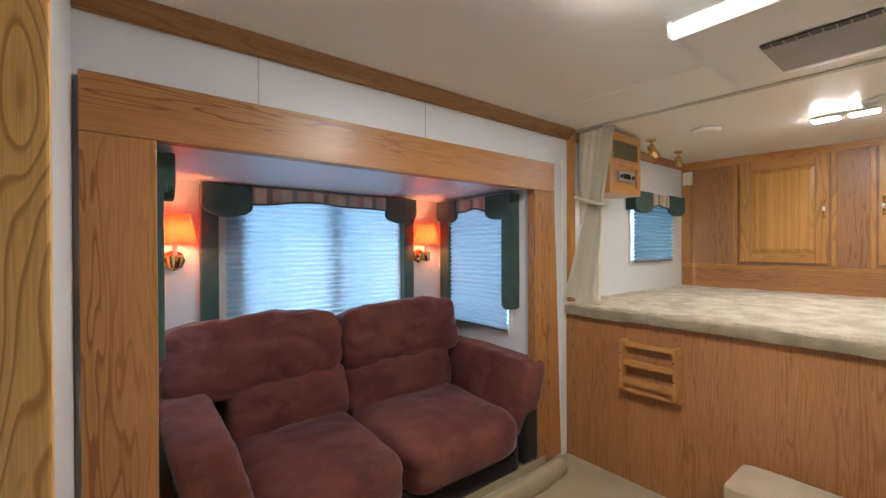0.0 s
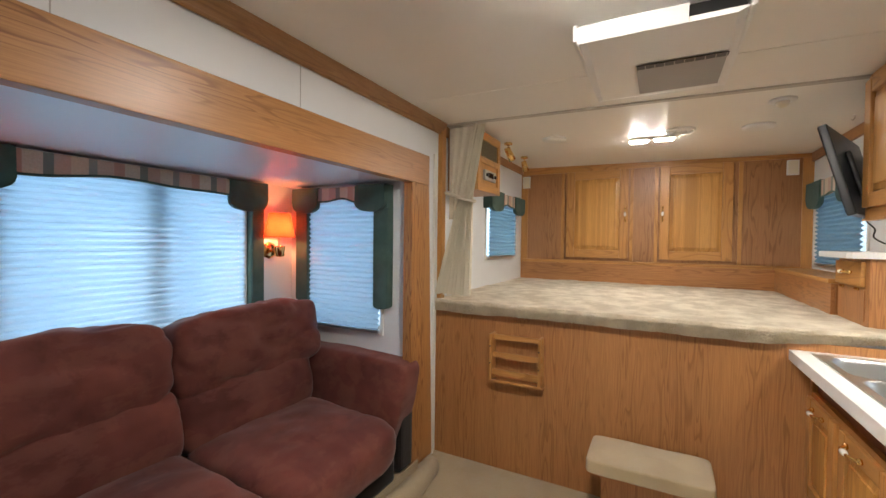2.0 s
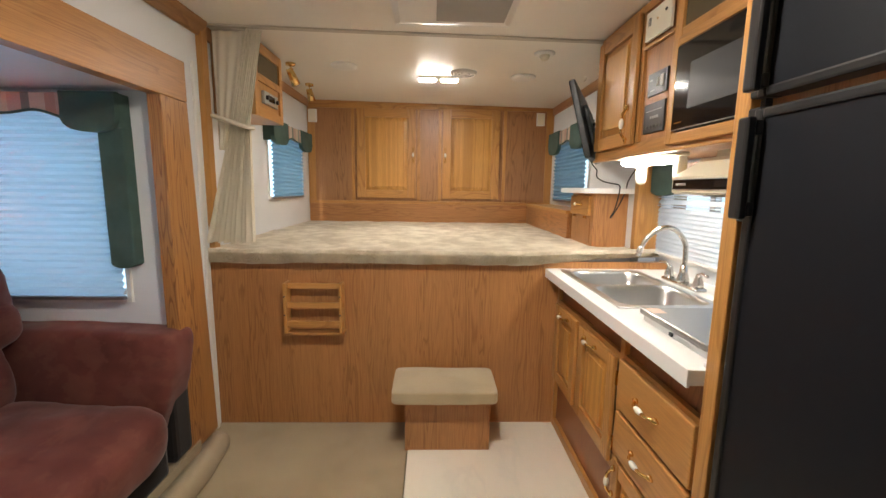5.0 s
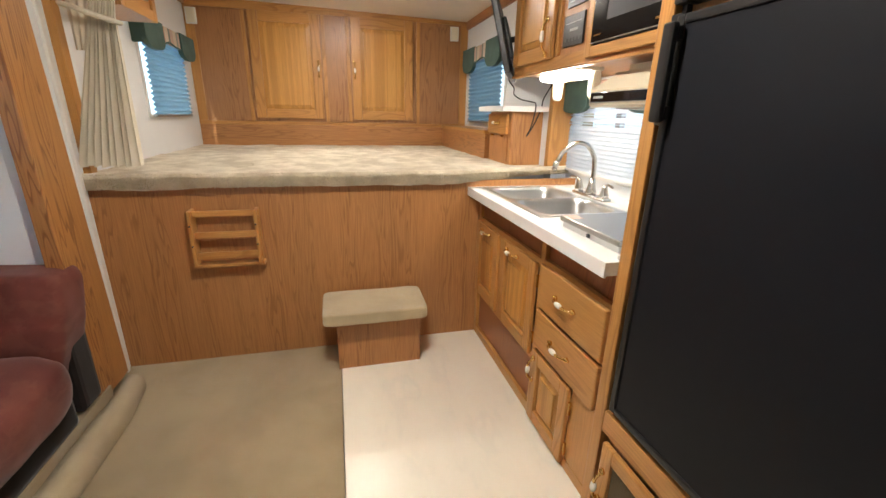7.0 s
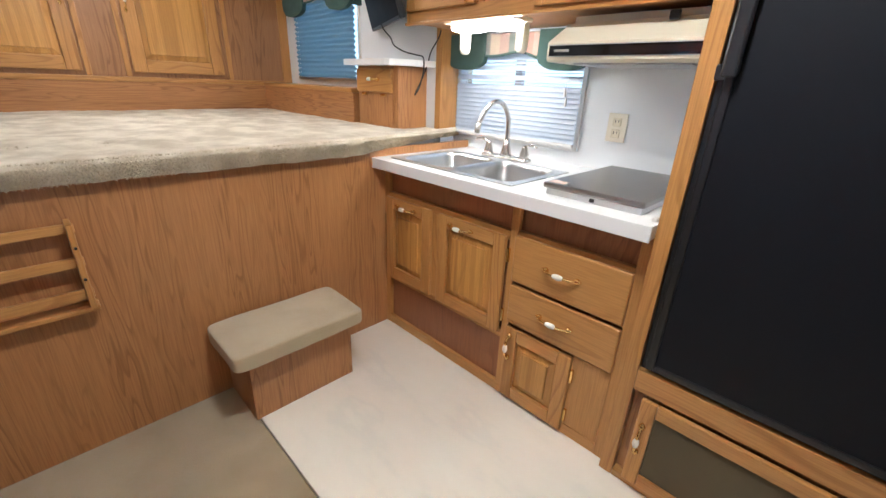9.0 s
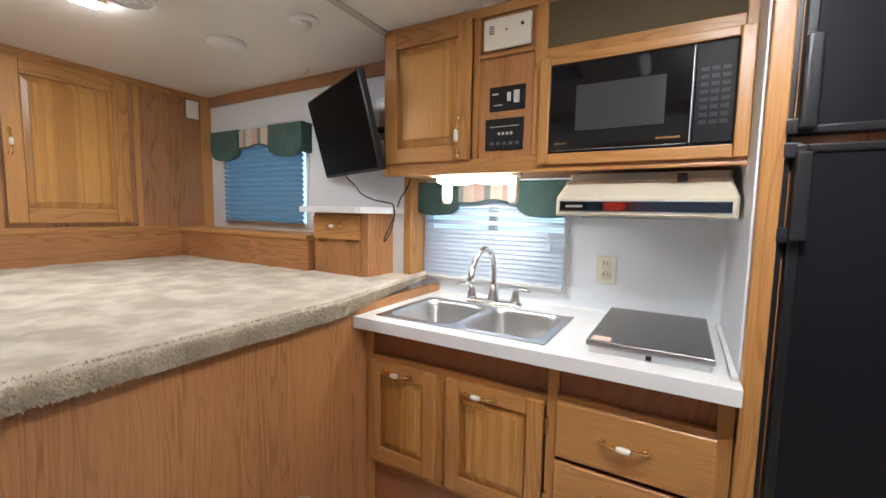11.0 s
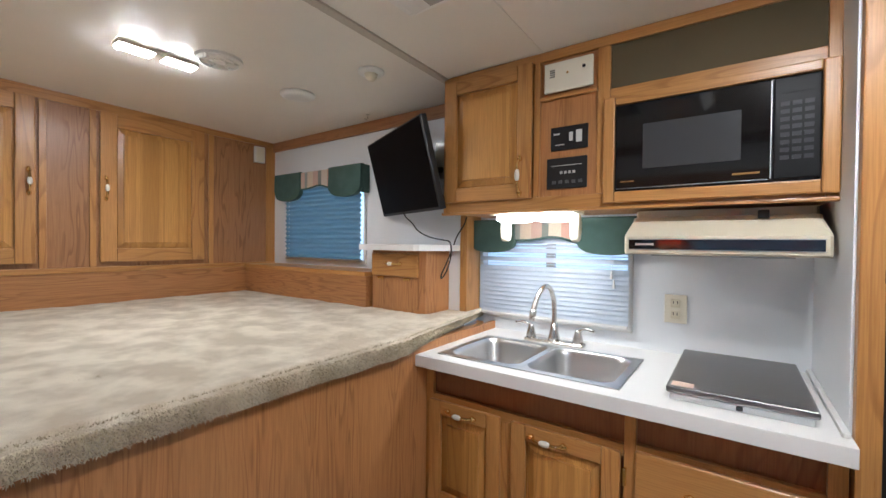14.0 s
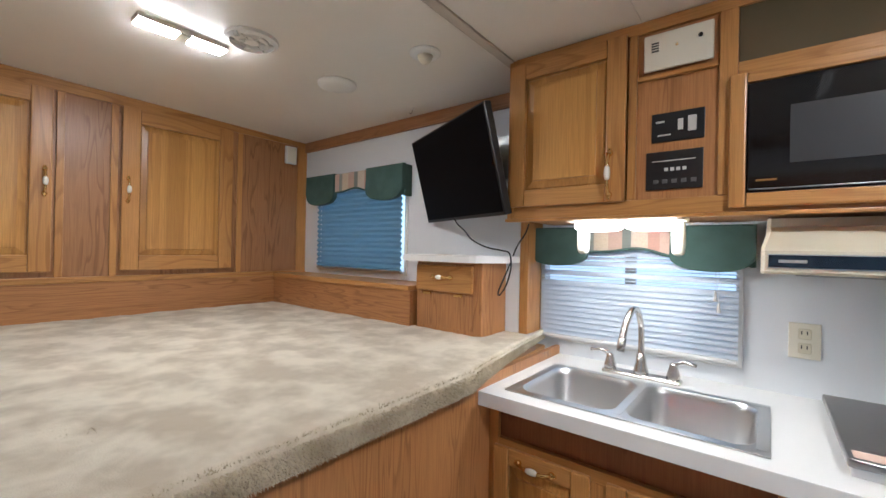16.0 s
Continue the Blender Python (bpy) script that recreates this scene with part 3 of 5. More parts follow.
setting("trim_corner", box(2.520, LEFT - 0.014, 0.0, 2.545, LEFT, 1.93, 0.004), WHITE_PLASTIC, "white plastic corner strip", "trim")

# ---- slide-out room ----
wall_with_hole("wall_slide_back", "y", SLY, SLY + 0.05, SL0, SL1, 0, SLZ, [(0.70, 1.86, 0.86, 1.66)], WHITE_WALL, "white back wall of the sofa slide-out")
wall_with_hole("wall_slide_front", "x", SL1, SL1 + 0.04, LEFT + 0.05, SLY, 0, SLZ, [(1.960, 2.545, 0.82, 1.66)], WHITE_WALL, "white end wall of the sofa slide-out")
wall_with_hole("wall_slide_rear", "x", SL0 - 0.04, SL0, LEFT + 0.05, SLY, 0, SLZ, [(1.960, 2.545, 0.82, 1.66)], WHITE_WALL, "white end wall of the sofa slide-out")
setting("ceiling_slide", box(SL0 - 0.04, LEFT - 0.02, SLZ, SL1 + 0.04, SLY + 0.05, SLZ + 0.04), plain("slide_ceiling", (0.76, 0.77, 0.80), 0.35, mottle=0.02), "low white ceiling of the slide-out", "ceiling")
for x0, x1 in ((SL0 - 0.04, SL0), (SL1, SL1 + 0.04)):
    setting("slide_jamb", box(x0, LEFT - 0.012, 0, x1, LEFT + 0.049, SLZ - 0.001), WHITE_WALL, "white jamb of the slide-out opening", "trim")
setting("floor_slide", box(SL0 - 0.04, 1.72, 0.0, SL1 + 0.04, SLY, 0.10), CARPET, "carpeted raised floor of the slide-out", "floor")
# carpeted lip along the opening
bm = bmesh.new()
lip = [(1.80, 0.0), (1.606, 0.0), (1.598, 0.02), (1.596, 0.06), (1.604, 0.090), (1.625, 0.106), (1.655, 0.106), (1.680, 0.090), (1.692, 0.055), (1.80, 0.050)]
rings = []
for k in range(40):
    x = 0.10 + (2.37 - 0.10) * k / 39
    e = 0.0 if k < 36 else 0.04 * (k - 35) / 4
    rings.append([bm.verts.new((x, min(1.80, y + e + 0.004 * noise.noise(Vector((x * 6, y * 9, z * 9)))), max(0.0, z - e * 0.6 + 0.004 * noise.noise(Vector((x * 7, 3, z * 5)))))) for y, z in lip])
for p, q in zip(rings, rings[1:]):
    for k in range(len(lip)):
        bm.faces.new((p[k], p[(k + 1) % len(lip)], q[(k + 1) % len(lip)], q[k]))
bm.faces.new(rings[0]), bm.faces.new(rings[-1])
setting("slide_lip", bm, STEP_CARPET, "carpet-covered rounded lip under the slide-out", "trim", True)
# oak surround
FY = 1.728
setting("slide_frame_top", box(0.166, FY, 1.704, 2.376, LEFT, 1.880, 0.004), BOARD[0], "wide oak board over the slide-out opening", "trim")
setting("slide_frame_front", plate([(2.190, 0.06), (2.442, 0.06), (2.376, 1.7035), (2.188, 1.7035)], facing("y", -1, LEFT), LEFT - FY - 0.001, None, 0, 0.004), BOARD[2], "wide oak upright at the slide-out opening", "trim")
setting("slide_frame_rear", box(0.166, FY + 0.001, 0.12, 0.350, LEFT, 1.7035, 0.004), BOARD[2], "wide oak upright at the slide-out opening", "trim")

# rear partition with an oak end
setting("wall_partition", box(-0.30, 0.93, 0, 0.150, LEFT, 2.14), WHITE_WALL, "white partition beside the slide-out", "wall")
setting("trim_partition", box(-0.30, 0.905, 0, 0.182, 0.929, 2.125, 0.004), BOLD_OAK, "golden oak board with bold cathedral grain", "trim")

# ---- raised bed platform ----
setting("loft_panel", box(PANEL, RIGHT, 0, PANEL + 0.02, LEFT, 0.945), OAK_PANEL[2], "tall oak-grain panel below the raised bed", "wall")


def set_back(y):
    """The carpet draws back from the panel where the worktop meets it."""
    return 0.112 * min(1.0, max(0.0, (0.06 - y) / 0.75)) ** 0.8


plate_bm = plate([(PANEL + 0.001, -0.03), (PANEL + 0.072, RIGHT + 0.001), (PANEL + 0.110, RIGHT + 0.001), (PANEL + 0.0205, -0.03)], Matrix.Translation((0, 0, 0.80)), 0.135)
setting("loft_edge_board", plate_bm, OAK[1], "thin oak board between carpet and worktop", "trim")
bm = bmesh.new()
nx, ny = 90, 110
X0, X1, Y0, Y1 = PANEL - 0.045, FRONT, RIGHT, LEFT
grid = []
for i in range(nx + 6):
    row = []
    for j in range(ny + 1):
        y = Y0 + (Y1 - Y0) * j / ny
        lump = 0.006 * noise.noise(Vector((i * 0.11, y * 7, 0))) + 0.004 * noise.noise(Vector((i * 0.4, y * 25, 2)))
        wave = 0.008 * noise.noise(Vector((0.3, y * 3.1, 5))) + 0.004 * noise.noise(Vector((0.7, y * 17, 8)))
        if i < 6:
            a = i / 6 * math.pi / 2
            x, z = X0 + 0.030 * (1 - math.sin(a)) + wave * (1 - i / 12), 0.945 + 0.058 * math.sin(a) if i else 0.932 + wave
            z = 0.928 + wave * 1.2 if i == 0 else 0.968 + 0.035 * math.sin(a)
            x = X0 + 0.004 + 0.028 * (1 - math.cos(a)) + wave if i else X0 + 0.012 + wave
            x += set_back(y)
            z += 0.35 * set_back(y) * (1 - i / 6)
        else:
            k = (i - 6) / (nx - 1)
            x, z = X0 + 0.034 + set_back(y) + (X1 - X0 - 0.034 - set_back(y)) * k ** 1.4, 1.003 + lump * min(1, k * 8)
        row.append(bm.verts.new((x, y, z)))
    grid.append(row)
for p, q in zip(grid, grid[1:]):
    for j in range(ny):
        bm.faces.new((p[j], p[j + 1], q[j + 1], q[j]))
setting("loft_carpet", bm, BED_CARPET, "shaggy grey-beige carpet over the raised bed deck", "carpet", True)

# ---- bed cupboard doors ----
LOFT = facing("x", -1, FRONT - 0.012)
for y0, y1, hy in ((0.764, 1.322, 0.79), (-0.032, 0.510, 0.485)):
    t = thing("loft_cupboard", (FRONT, (y0 + y1) / 2, 1.2), "golden oak raised-panel cupboard above the bed", "cupboard", "bed cupboards")
    d = raised_door("door", LOFT, y0, 1.232, y1, 2.060, t, 1, 0.075)
    handle(LOFT @ Matrix.Translation((0, 0, 0.018)), hy, 1.64, True, d, 0.10)
for y0, y1 in ((1.690, 1.766), (-0.451, -0.375)):
    t = thing("wall_speaker", (FRONT - 0.006, (y0 + y1) / 2, 1.92), "small white wall speaker beside the bed cupboard", "speaker", "bed speakers")
    part("case", box(FRONT - 0.036, y0, 1.928, FRONT - 0.012, y1, 2.045, 0.004), WHITE_PLASTIC, t)
    part("front_cloth", box(FRONT - 0.040, y0 + 0.008, 1.936, FRONT - 0.035, y1 - 0.008, 2.037, 0.002), IVORY, t)

# ---- bed ledge, side cabinet ----
LEDGE_Y = -0.322
t = thing("bed_ledge", (3.8, LOFT_RIGHT, 1.0), "long low oak ledge beside the bed", "shelf")
part("front_panel", box(3.175, LEDGE_Y - 0.02, 1.0, FRONT - 0.007, LEDGE_Y, 1.17, 0.002), OAK_PANEL[0], t)
part("top", box(3.175, LOFT_RIGHT + 0.001, 1.17, FRONT - 0.015, LEDGE_Y + 0.012, 1.195, 0.004), OAK[0], t)
part("end_panel", box(3.1745, LOFT_RIGHT + 0.001, 1.0, 3.190, LEDGE_Y - 0.0205, 1.1695), OAK_PANEL[2], t)
t = thing("side_cabinet", (2.98, LOFT_RIGHT, 1.0), "small oak bedside cabinet with a white top", "cabinet")
SC = facing("y", 1, -0.345)
part("body", box(2.783, LOFT_RIGHT + 0.001, 1.0, 3.150, -0.345, 1.316, 0.003), OAK_PANEL[2], t)
part("top", plate([(2.715, LOFT_RIGHT + 0.001), (3.175, LOFT_RIGHT + 0.001), (3.175, -0.268), (2.80, -0.268), (2.775, -0.281), (2.715, -0.42)], Matrix.Translation((0, 0, 1.3165)), 0.030, None, 0, 0.003), LAMINATE, t, "chipped white laminate top")
part("chip", plate([(2.905, -0.306), (2.945, -0.302), (2.960, -0.2675), (2.915, -0.2672)], Matrix.Translation((0, 0, 1.3468)), 0.0006), OAK_PANEL[0], t, "bare brown chip in the laminate")
d = part("drawer", box(2.825, -0.345, 1.182, 3.140, -0.327, 1.300, 0.005), OAK[0], t)
handle(SC @ Matrix.Translation((0, 0, 0.018)), 2.985, 1.247, False, d, 0.085)
d = part("door", box(2.825, -0.345, 1.02, 3.140, -0.341, 1.170, 0.001), OAK_PANEL[2], t)
for x in (2.88, 3.06):
    part("hinge", box(x, -0.342, 1.162, x + 0.045, -0.334, 1.176, 0.003), BRASS, d)

# ---- kitchen base ----
BASE_Y = -0.096
K = facing("y", 1, BASE_Y)
t = thing("base_cabinet", (1.94, RIGHT, 0), "golden oak kitchen base cabinet with doors and drawers", "cabinet")
bm = bmesh.new()
for x0, x1, z0, z1 in ((1.315, 1.352, 0, 0.868), (1.778, 1.812, 0.05, 0.868), (2.184, 2.236, 0.309, 0.7045), (2.545, PANEL - 0.001, 0, 0.868)):
    box(x0, BASE_Y - 0.02, z0, x1, BASE_Y, z1, 0.002, bm, 0)
for x0, x1, z0, z1 in ((1.3525, 1.7775, 0.72, 0.752), (1.8125, 2.5445, 0.705, 0.742), (1.3525, 2.5445, 0, 0.0495), (1.8125, 2.5445, 0.275, 0.308), (1.3525, 1.7775, 0.36, 0.40), (1.3525, 1.7775, 0.545, 0.57)):
    box(x0, BASE_Y - 0.02, z0, x1, BASE_Y - 0.001, z1, 0.002, bm, 1)
box(1.3525, BASE_Y - 0.019, 0.0505, 1.49, BASE_Y - 0.002, 0.359, 0.001, bm, 0)
part("face_frame", bm, [OAK[2], OAK[0]], t)
# Shade behind the face frame is put into this panel's colour.
part("recessed_panel", box(1.316, BASE_Y - 0.034, 0.02, PANEL - 0.002, BASE_Y - 0.022, 0.866), SHADED_OAK[2], t, "oak-grain panel coloured dark for the shade between the frames")
part("carcass", box(1.316, RIGHT + 0.001, 0.02, PANEL - 0.002, BASE_Y - 0.036, 0.70), OAK_PANEL[2], t)
for x0, x1, hx in ((2.232, 2.552, 2.400), (1.820, 2.186, 2.050)):
    d = raised_door("door", K, x0, 0.300, x1, 0.722, t, 0)
    handle(K @ Matrix.Translation((0, 0, 0.018)), hx, 0.690, False, d, 0.10)
    if x0 < 2:
        for z in (0.62, 0.36):
            part("hinge", box(1.803, BASE_Y + 0.001, z, 1.814, BASE_Y + 0.012, z + 0.055, 0.002), BRASS, d)
for z0, z1 in ((0.555, 0.738), (0.375, 0.540)):
    d = part("drawer", box(1.348, BASE_Y, z0, 1.778, BASE_Y + 0.019, z1, 0.007, None, 0, 3), OAK[0], t)
    handle(K @ Matrix.Translation((0, 0, 0.019)), 1.575, (z0 + z1) / 2 + 0.005, False, d, 0.105)
d = raised_door("door", K, 1.487, 0.022, 1.778, 0.355, t, 0)
handle(K @ Matrix.Translation((0, 0, 0.018)), 1.752, 0.27, True, d, 0.09)
for z in (0.25, 0.07):
    part("hinge", box(1.476, BASE_Y + 0.001, z, 1.487, BASE_Y + 0.012, z + 0.055, 0.002), BRASS, d)

# ---- worktop and sink ----
SX0, SX1, SY0, SY1 = 1.826, 2.516, -0.496, -0.084
t = thing("worktop", (1.94, RIGHT, 0.868), "white laminate worktop with a square front edge", "worktop")
bm = bmesh.new()
outer = ((1.312, -0.028), (PANEL - 0.001, -0.028), (PANEL + 0.070, RIGHT + 0.001), (1.312, RIGHT + 0.001))
inner = ((SX0 + 0.02, SY1 - 0.02), (SX1 - 0.02, SY1 - 0.02), (SX1 - 0.02, SY0 + 0.02), (SX0 + 0.02, SY0 + 0.02))
slab = [[bm.verts.new((x, y, z)) for x, y in ring] for z in (0.868, 0.908) for ring in (outer, inner)]
for p, q in ((slab[0], slab[1]), (slab[2], slab[3]), (slab[0], slab[2]), (slab[1], slab[3])):
    for k in range(4):
        bm.faces.new((p[k], p[(k + 1) % 4], q[(k + 1) % 4], q[k]))
part("top", bm, LAMINATE, t)
part("front_edge", box(1.312, -0.0278, 0.862, PANEL - 0.001, -0.020, 0.9085, 0.002), LAMINATE, t)
part("splash_strip", box(1.3175, RIGHT + 0.002, 0.9085, 1.333, -0.07, 0.922, 0.004), WHITE_PLASTIC, t, "white sealing strip beside the fridge cabinet")


def basin(bm, x0, x1, y0, y1, top, depth, r=0.06):
    """A pressed bowl with rounded corners, open at the top, and its rim."""
    def ring(inset, z, rad):
        out = []
        for cx, cy, a0 in ((x1 - inset - rad, y1 - inset - rad, 0), (x0 + inset + rad, y1 - inset - rad, 90), (x0 + inset + rad, y0 + inset + rad, 180), (x1 - inset - rad, y0 + inset + rad, 270)):
            for k in range(7):
                a = radians(a0 + 15 * k)
                out.append(bm.verts.new((cx + rad * math.cos(a), cy + rad * math.sin(a), z)))
        return out
    rings = [ring(0, top, r), ring(0.004, top - 0.004, r), ring(0.010, top - 0.02, r), ring(0.022, top - depth + 0.03, r - 0.008), ring(0.034, top - depth + 0.010, r - 0.012), ring(0.06, top - depth, r - 0.02), ring(0.10, top - depth - 0.003, 0.02)]
    for p, q in zip(rings, rings[1:]):
        for k in range(len(p)):
            bm.faces.new((p[k], p[(k + 1) % len(p)], q[(k + 1) % len(p)], q[k]))
    bm.faces.new(rings[-1])
    return rings[0]


t = thing("kitchen_sink", (2.173, -0.29, 0.908), "stainless steel double-bowl sink set in the worktop", "sink")
mid = 2.172
for x0, x1 in ((SX0 + 0.028, mid - 0.012), (mid + 0.012, SX1 - 0.028)):
    bm = bmesh.new()
    basin(bm, x0, x1, SY0 + 0.028, SY1 - 0.028, 0.9125, 0.15)
    part("bowl", bm, STEEL, t, "", True)
bm = bmesh.new()
for x0, y0, x1, y1 in ((SX0, SY1 - 0.029, SX1, SY1), (SX0, SY0, SX1, SY0 + 0.029), (SX0, SY0 + 0.0292, SX0 + 0.029, SY1 - 0.0292), (SX1 - 0.029, SY0 + 0.0292, SX1, SY1 - 0.0292), (mid - 0.0125, SY0 + 0.0292, mid + 0.0125, SY1 - 0.0292)):
    box(x0, y0, 0.9085, x1, y1, 0.9135, 0.0015, bm)
for x0, x1 in ((SX0 + 0.028, mid - 0.012), (mid + 0.012, SX1 - 0.028)):
    for cx, sx in ((x0, 1), (x1, -1)):
        for cy, sy in ((SY0 + 0.028, 1), (SY1 - 0.028, -1)):
            pts = [(cx, cy)] + [(cx + sx * 0.06 * (1 - math.cos(a)), cy + sy * 0.06 * (1 - math.sin(a))) for a in [math.pi / 2 * k / 6 for k in range(7)]]
            plate(pts, Matrix.Translation((0, 0, 0.9105)), 0.002, bm)
part("rim", bm, STEEL, t)
for cx in (2.005, 2.345):
    part("drain", turned([(0.040, 0.758), (0.042, 0.764), (0.030, 0.763), (0.022, 0.760)], Matrix.Translation((cx, -0.29, 0.0)), None, 0, 24), NICKEL, t, "", True)

TX, TY = 2.206, -0.552
t = thing("kitchen_tap", (TX, TY, 0.908), "brushed nickel gooseneck tap with two lever handles", "tap")
part("deck_plate", box(TX - 0.135, TY - 0.026, 0.908, TX + 0.135, TY + 0.026, 0.924, 0.008, None, 0, 3), NICKEL, t, "", True)
bm = tube(smooth_line([(TX, TY, 0.92), (TX, TY, 1.06), (TX + 0.001, TY + 0.012, 1.115), (TX + 0.003, TY + 0.055, 1.163), (TX + 0.006, TY + 0.115, 1.170), (TX + 0.012, TY + 0.172, 1.128), (TX + 0.016, TY + 0.200, 1.075)], 8), 0.011, None, 0, 14)
part("spout", bm, NICKEL, t, "", True)
part("collar", turned([(0.027, 0.922), (0.026, 0.935), (0.018, 0.965), (0.0145, 1.0)], Matrix.Translation((TX, TY, 0))), NICKEL, t, "", True)
part("nozzle", rod((TX + 0.0155, TY + 0.198, 1.082), (TX + 0.018, TY + 0.210, 1.040), 0.014, 0.012), NICKEL, t, "", True)
for x, s in ((TX - 0.108, -1), (TX + 0.110, 1)):
    bm = turned([(0.023, 0.922), (0.022, 0.938), (0.015, 0.962), (0.013, 0.975), (0.006, 0.984)], Matrix.Translation((x, TY, 0)))
    tube(smooth_line([(x, TY, 0.972), (x + s * 0.03, TY + 0.006, 0.990), (x + s * 0.072, TY + 0.012, 0.986)], 5), 0.0062, bm)
    part("lever", bm, NICKEL, t, "", True)

t = thing("cooktop_cover", (1.53, -0.35, 0.908), "closed grey metal cooktop lid on the worktop", "cooktop")
part("tray", box(1.374, -0.595, 0.908, 1.694, -0.106, 0.930, 0.004), STEEL, t)
part("lid", box(1.366, -0.612, 0.9305, 1.702, -0.096, 0.950, 0.006, None, 0, 3), plain("lid_metal", (0.36, 0.35, 0.34), 0.34, 1.0, mottle=0.1, fine=700), t, "brushed dark grey lid")
part("sticker", box(1.634, -0.151, 0.9502, 1.690, -0.107, 0.9508), LABEL, t, "torn paper sticker")
part("catch", box(1.520, -0.1055, 0.914, 1.535, -0.099, 0.926, 0.002), BLACK, t)

# ---- upper cabinet ----
UP_Y = -0.272
U = facing("y", 1, UP_Y)
t = thing("wall_cabinet", (1.96, RIGHT, 1.49), "golden oak wall cabinet over the kitchen worktop", "cabinet")
part("body", box(1.318, RIGHT + 0.001, 1.492, 2.618, UP_Y - 0.02, RT - 0.001), OAK_PANEL[2], t)
bm = bmesh.new()
for x0, x1, z0, z1 in ((1.312, 1.345, 1.492, RT), (1.912, 1.955, 1.54, 2.058), (2.172, 2.196, 1.54, 2.058), (2.600, 2.628, 1.492, RT)):
    box(x0, UP_Y - 0.0195, z0, x1, UP_Y, z1 + 0.002, 0.002, bm, 0)
for x0, x1, z0, z1 in ((1.3455, 2.5995, 1.492, 1.5395), (1.3455, 2.5995, 2.0605, RT + 0.004), (1.3455, 1.9115, 1.862, 1.905)):
    box(x0, UP_Y - 0.0195, z0, x1, UP_Y - 0.001, z1, 0.002, bm, 1)
part("face_frame", bm, [OAK[2], OAK[0]], t)
part("bottom_moulding", box(1.312, UP_Y - 0.02, 1.480, 2.632, UP_Y + 0.010, 1.4915, 0.004), OAK[0], t)
d = raised_door("door", U, 2.200, 1.535, 2.612, 2.066, t, 0, 0.06)
handle(U @ Matrix.Translation((0, 0, 0.018)), 2.245, 1.625, True, d, 0.12)
part("switch_panel", box(1.9555, UP_Y - 0.019, 1.5405, 2.1715, UP_Y - 0.012, 2.059), OAK_PANEL[2], t, "recessed oak switch panel")
part("panel_ledge", box(1.957, UP_Y - 0.011, 1.908, 2.170, UP_Y + 0.004, 1.922, 0.003), OAK[0], t)
part("speaker_cloth", box(1.346, UP_Y - 0.019, 1.9055, 1.911, UP_Y - 0.010, 2.060), MESH, t, "brown speaker-cloth panel")
M2 = bmesh.new()
for x0, x1, z0, z1, i in ((1.318, 1.356, 1.502, 1.866, 0), (1.890, 1.928, 1.502, 1.866, 0), (1.3562, 1.8898, 1.502, 1.540, 1), (1.3562, 1.8898, 1.836, 1.866, 1)):
    box(x0, UP_Y + 0.001, z0, x1, UP_Y + 0.020, z1, 0.005, M2, i)
part("microwave_trim", M2, [OAK[2], OAK[0]], t)

KEYPAD = plain("matt_black_keypad", (0.010, 0.010, 0.011), 0.42, mottle=0.1)
KEYPAD.node_tree.nodes["Principled BSDF"].inputs["Specular IOR Level"].default_value = 0.12
t = thing("microwave_oven", (1.62, UP_Y, 1.54), "black built-in microwave oven framed in oak", "microwave")
part("case", box(1.3565, UP_Y + 0.001, 1.5405, 1.8895, UP_Y + 0.010, 1.8355, 0.002), BLACK, t)
d = part("door", box(1.464, UP_Y + 0.010, 1.546, 1.886, UP_Y + 0.024, 1.831, 0.004), BLACK_GLOSS, t, "glossy black door")
part("window", box(1.535, UP_Y + 0.0242, 1.610, 1.800, UP_Y + 0.0252, 1.758, 0.0004), GREY_GLASS, d)
part("name_bar", box(1.825, UP_Y + 0.0242, 1.568, 1.868, UP_Y + 0.0252, 1.573), BRASS, d, "tiny gilt badge")
part("name_bar", box(1.490, UP_Y + 0.0242, 1.566, 1.555, UP_Y + 0.0252, 1.572), BRASS, d, "tiny gilt badge")
part("door_edge", box(1.4645, UP_Y + 0.0105, 1.550, 1.4675, UP_Y + 0.0262, 1.827, 0.001), ALU, d)
part("door_edge", box(1.472, UP_Y + 0.0105, 1.5462, 1.882, UP_Y + 0.0258, 1.5485, 0.0008), ALU, d)
d = part("control_panel", box(1.359, UP_Y + 0.010, 1.546, 1.461, UP_Y + 0.024, 1.831, 0.004), KEYPAD, t)
part("display", box(1.375, UP_Y + 0.0242, 1.785, 1.448, UP_Y + 0.0252, 1.808), KEYPAD, d)
for r in range(8):
    for c in range(3):
        z = 1.762 - r * 0.0215
        part("key", box(1.374 + c * 0.026, UP_Y + 0.0242, z - 0.012, 1.394 + c * 0.026, UP_Y + 0.0254, z, 0.0004), plain("key_grey", (0.045, 0.045, 0.05), 0.35) if (r, c) == (0, 0) else bpy.data.materials["key_grey"], d)
bpy.data.materials["key_grey"].node_tree.nodes["Principled BSDF"].inputs["Specular IOR Level"].default_value = 0.1
t = thing("gas_detector", (2.07, UP_Y, 1.93), "cream wall alarm with a vent and button", "alarm")
d = part("case", box(1.968, UP_Y + 0.001, 1.930, 2.150, UP_Y + 0.014, 2.040, 0.004), IVORY, t)
for k in range(4):
    part("slot", box(2.108, UP_Y + 0.0142, 1.985 + k * 0.008, 2.128, UP_Y + 0.0148, 1.989 + k * 0.008), BLACK, d)
part("button", rod((2.000, UP_Y + 0.013, 2.003), (2.000, UP_Y + 0.017, 2.003), 0.006), BLACK, d)
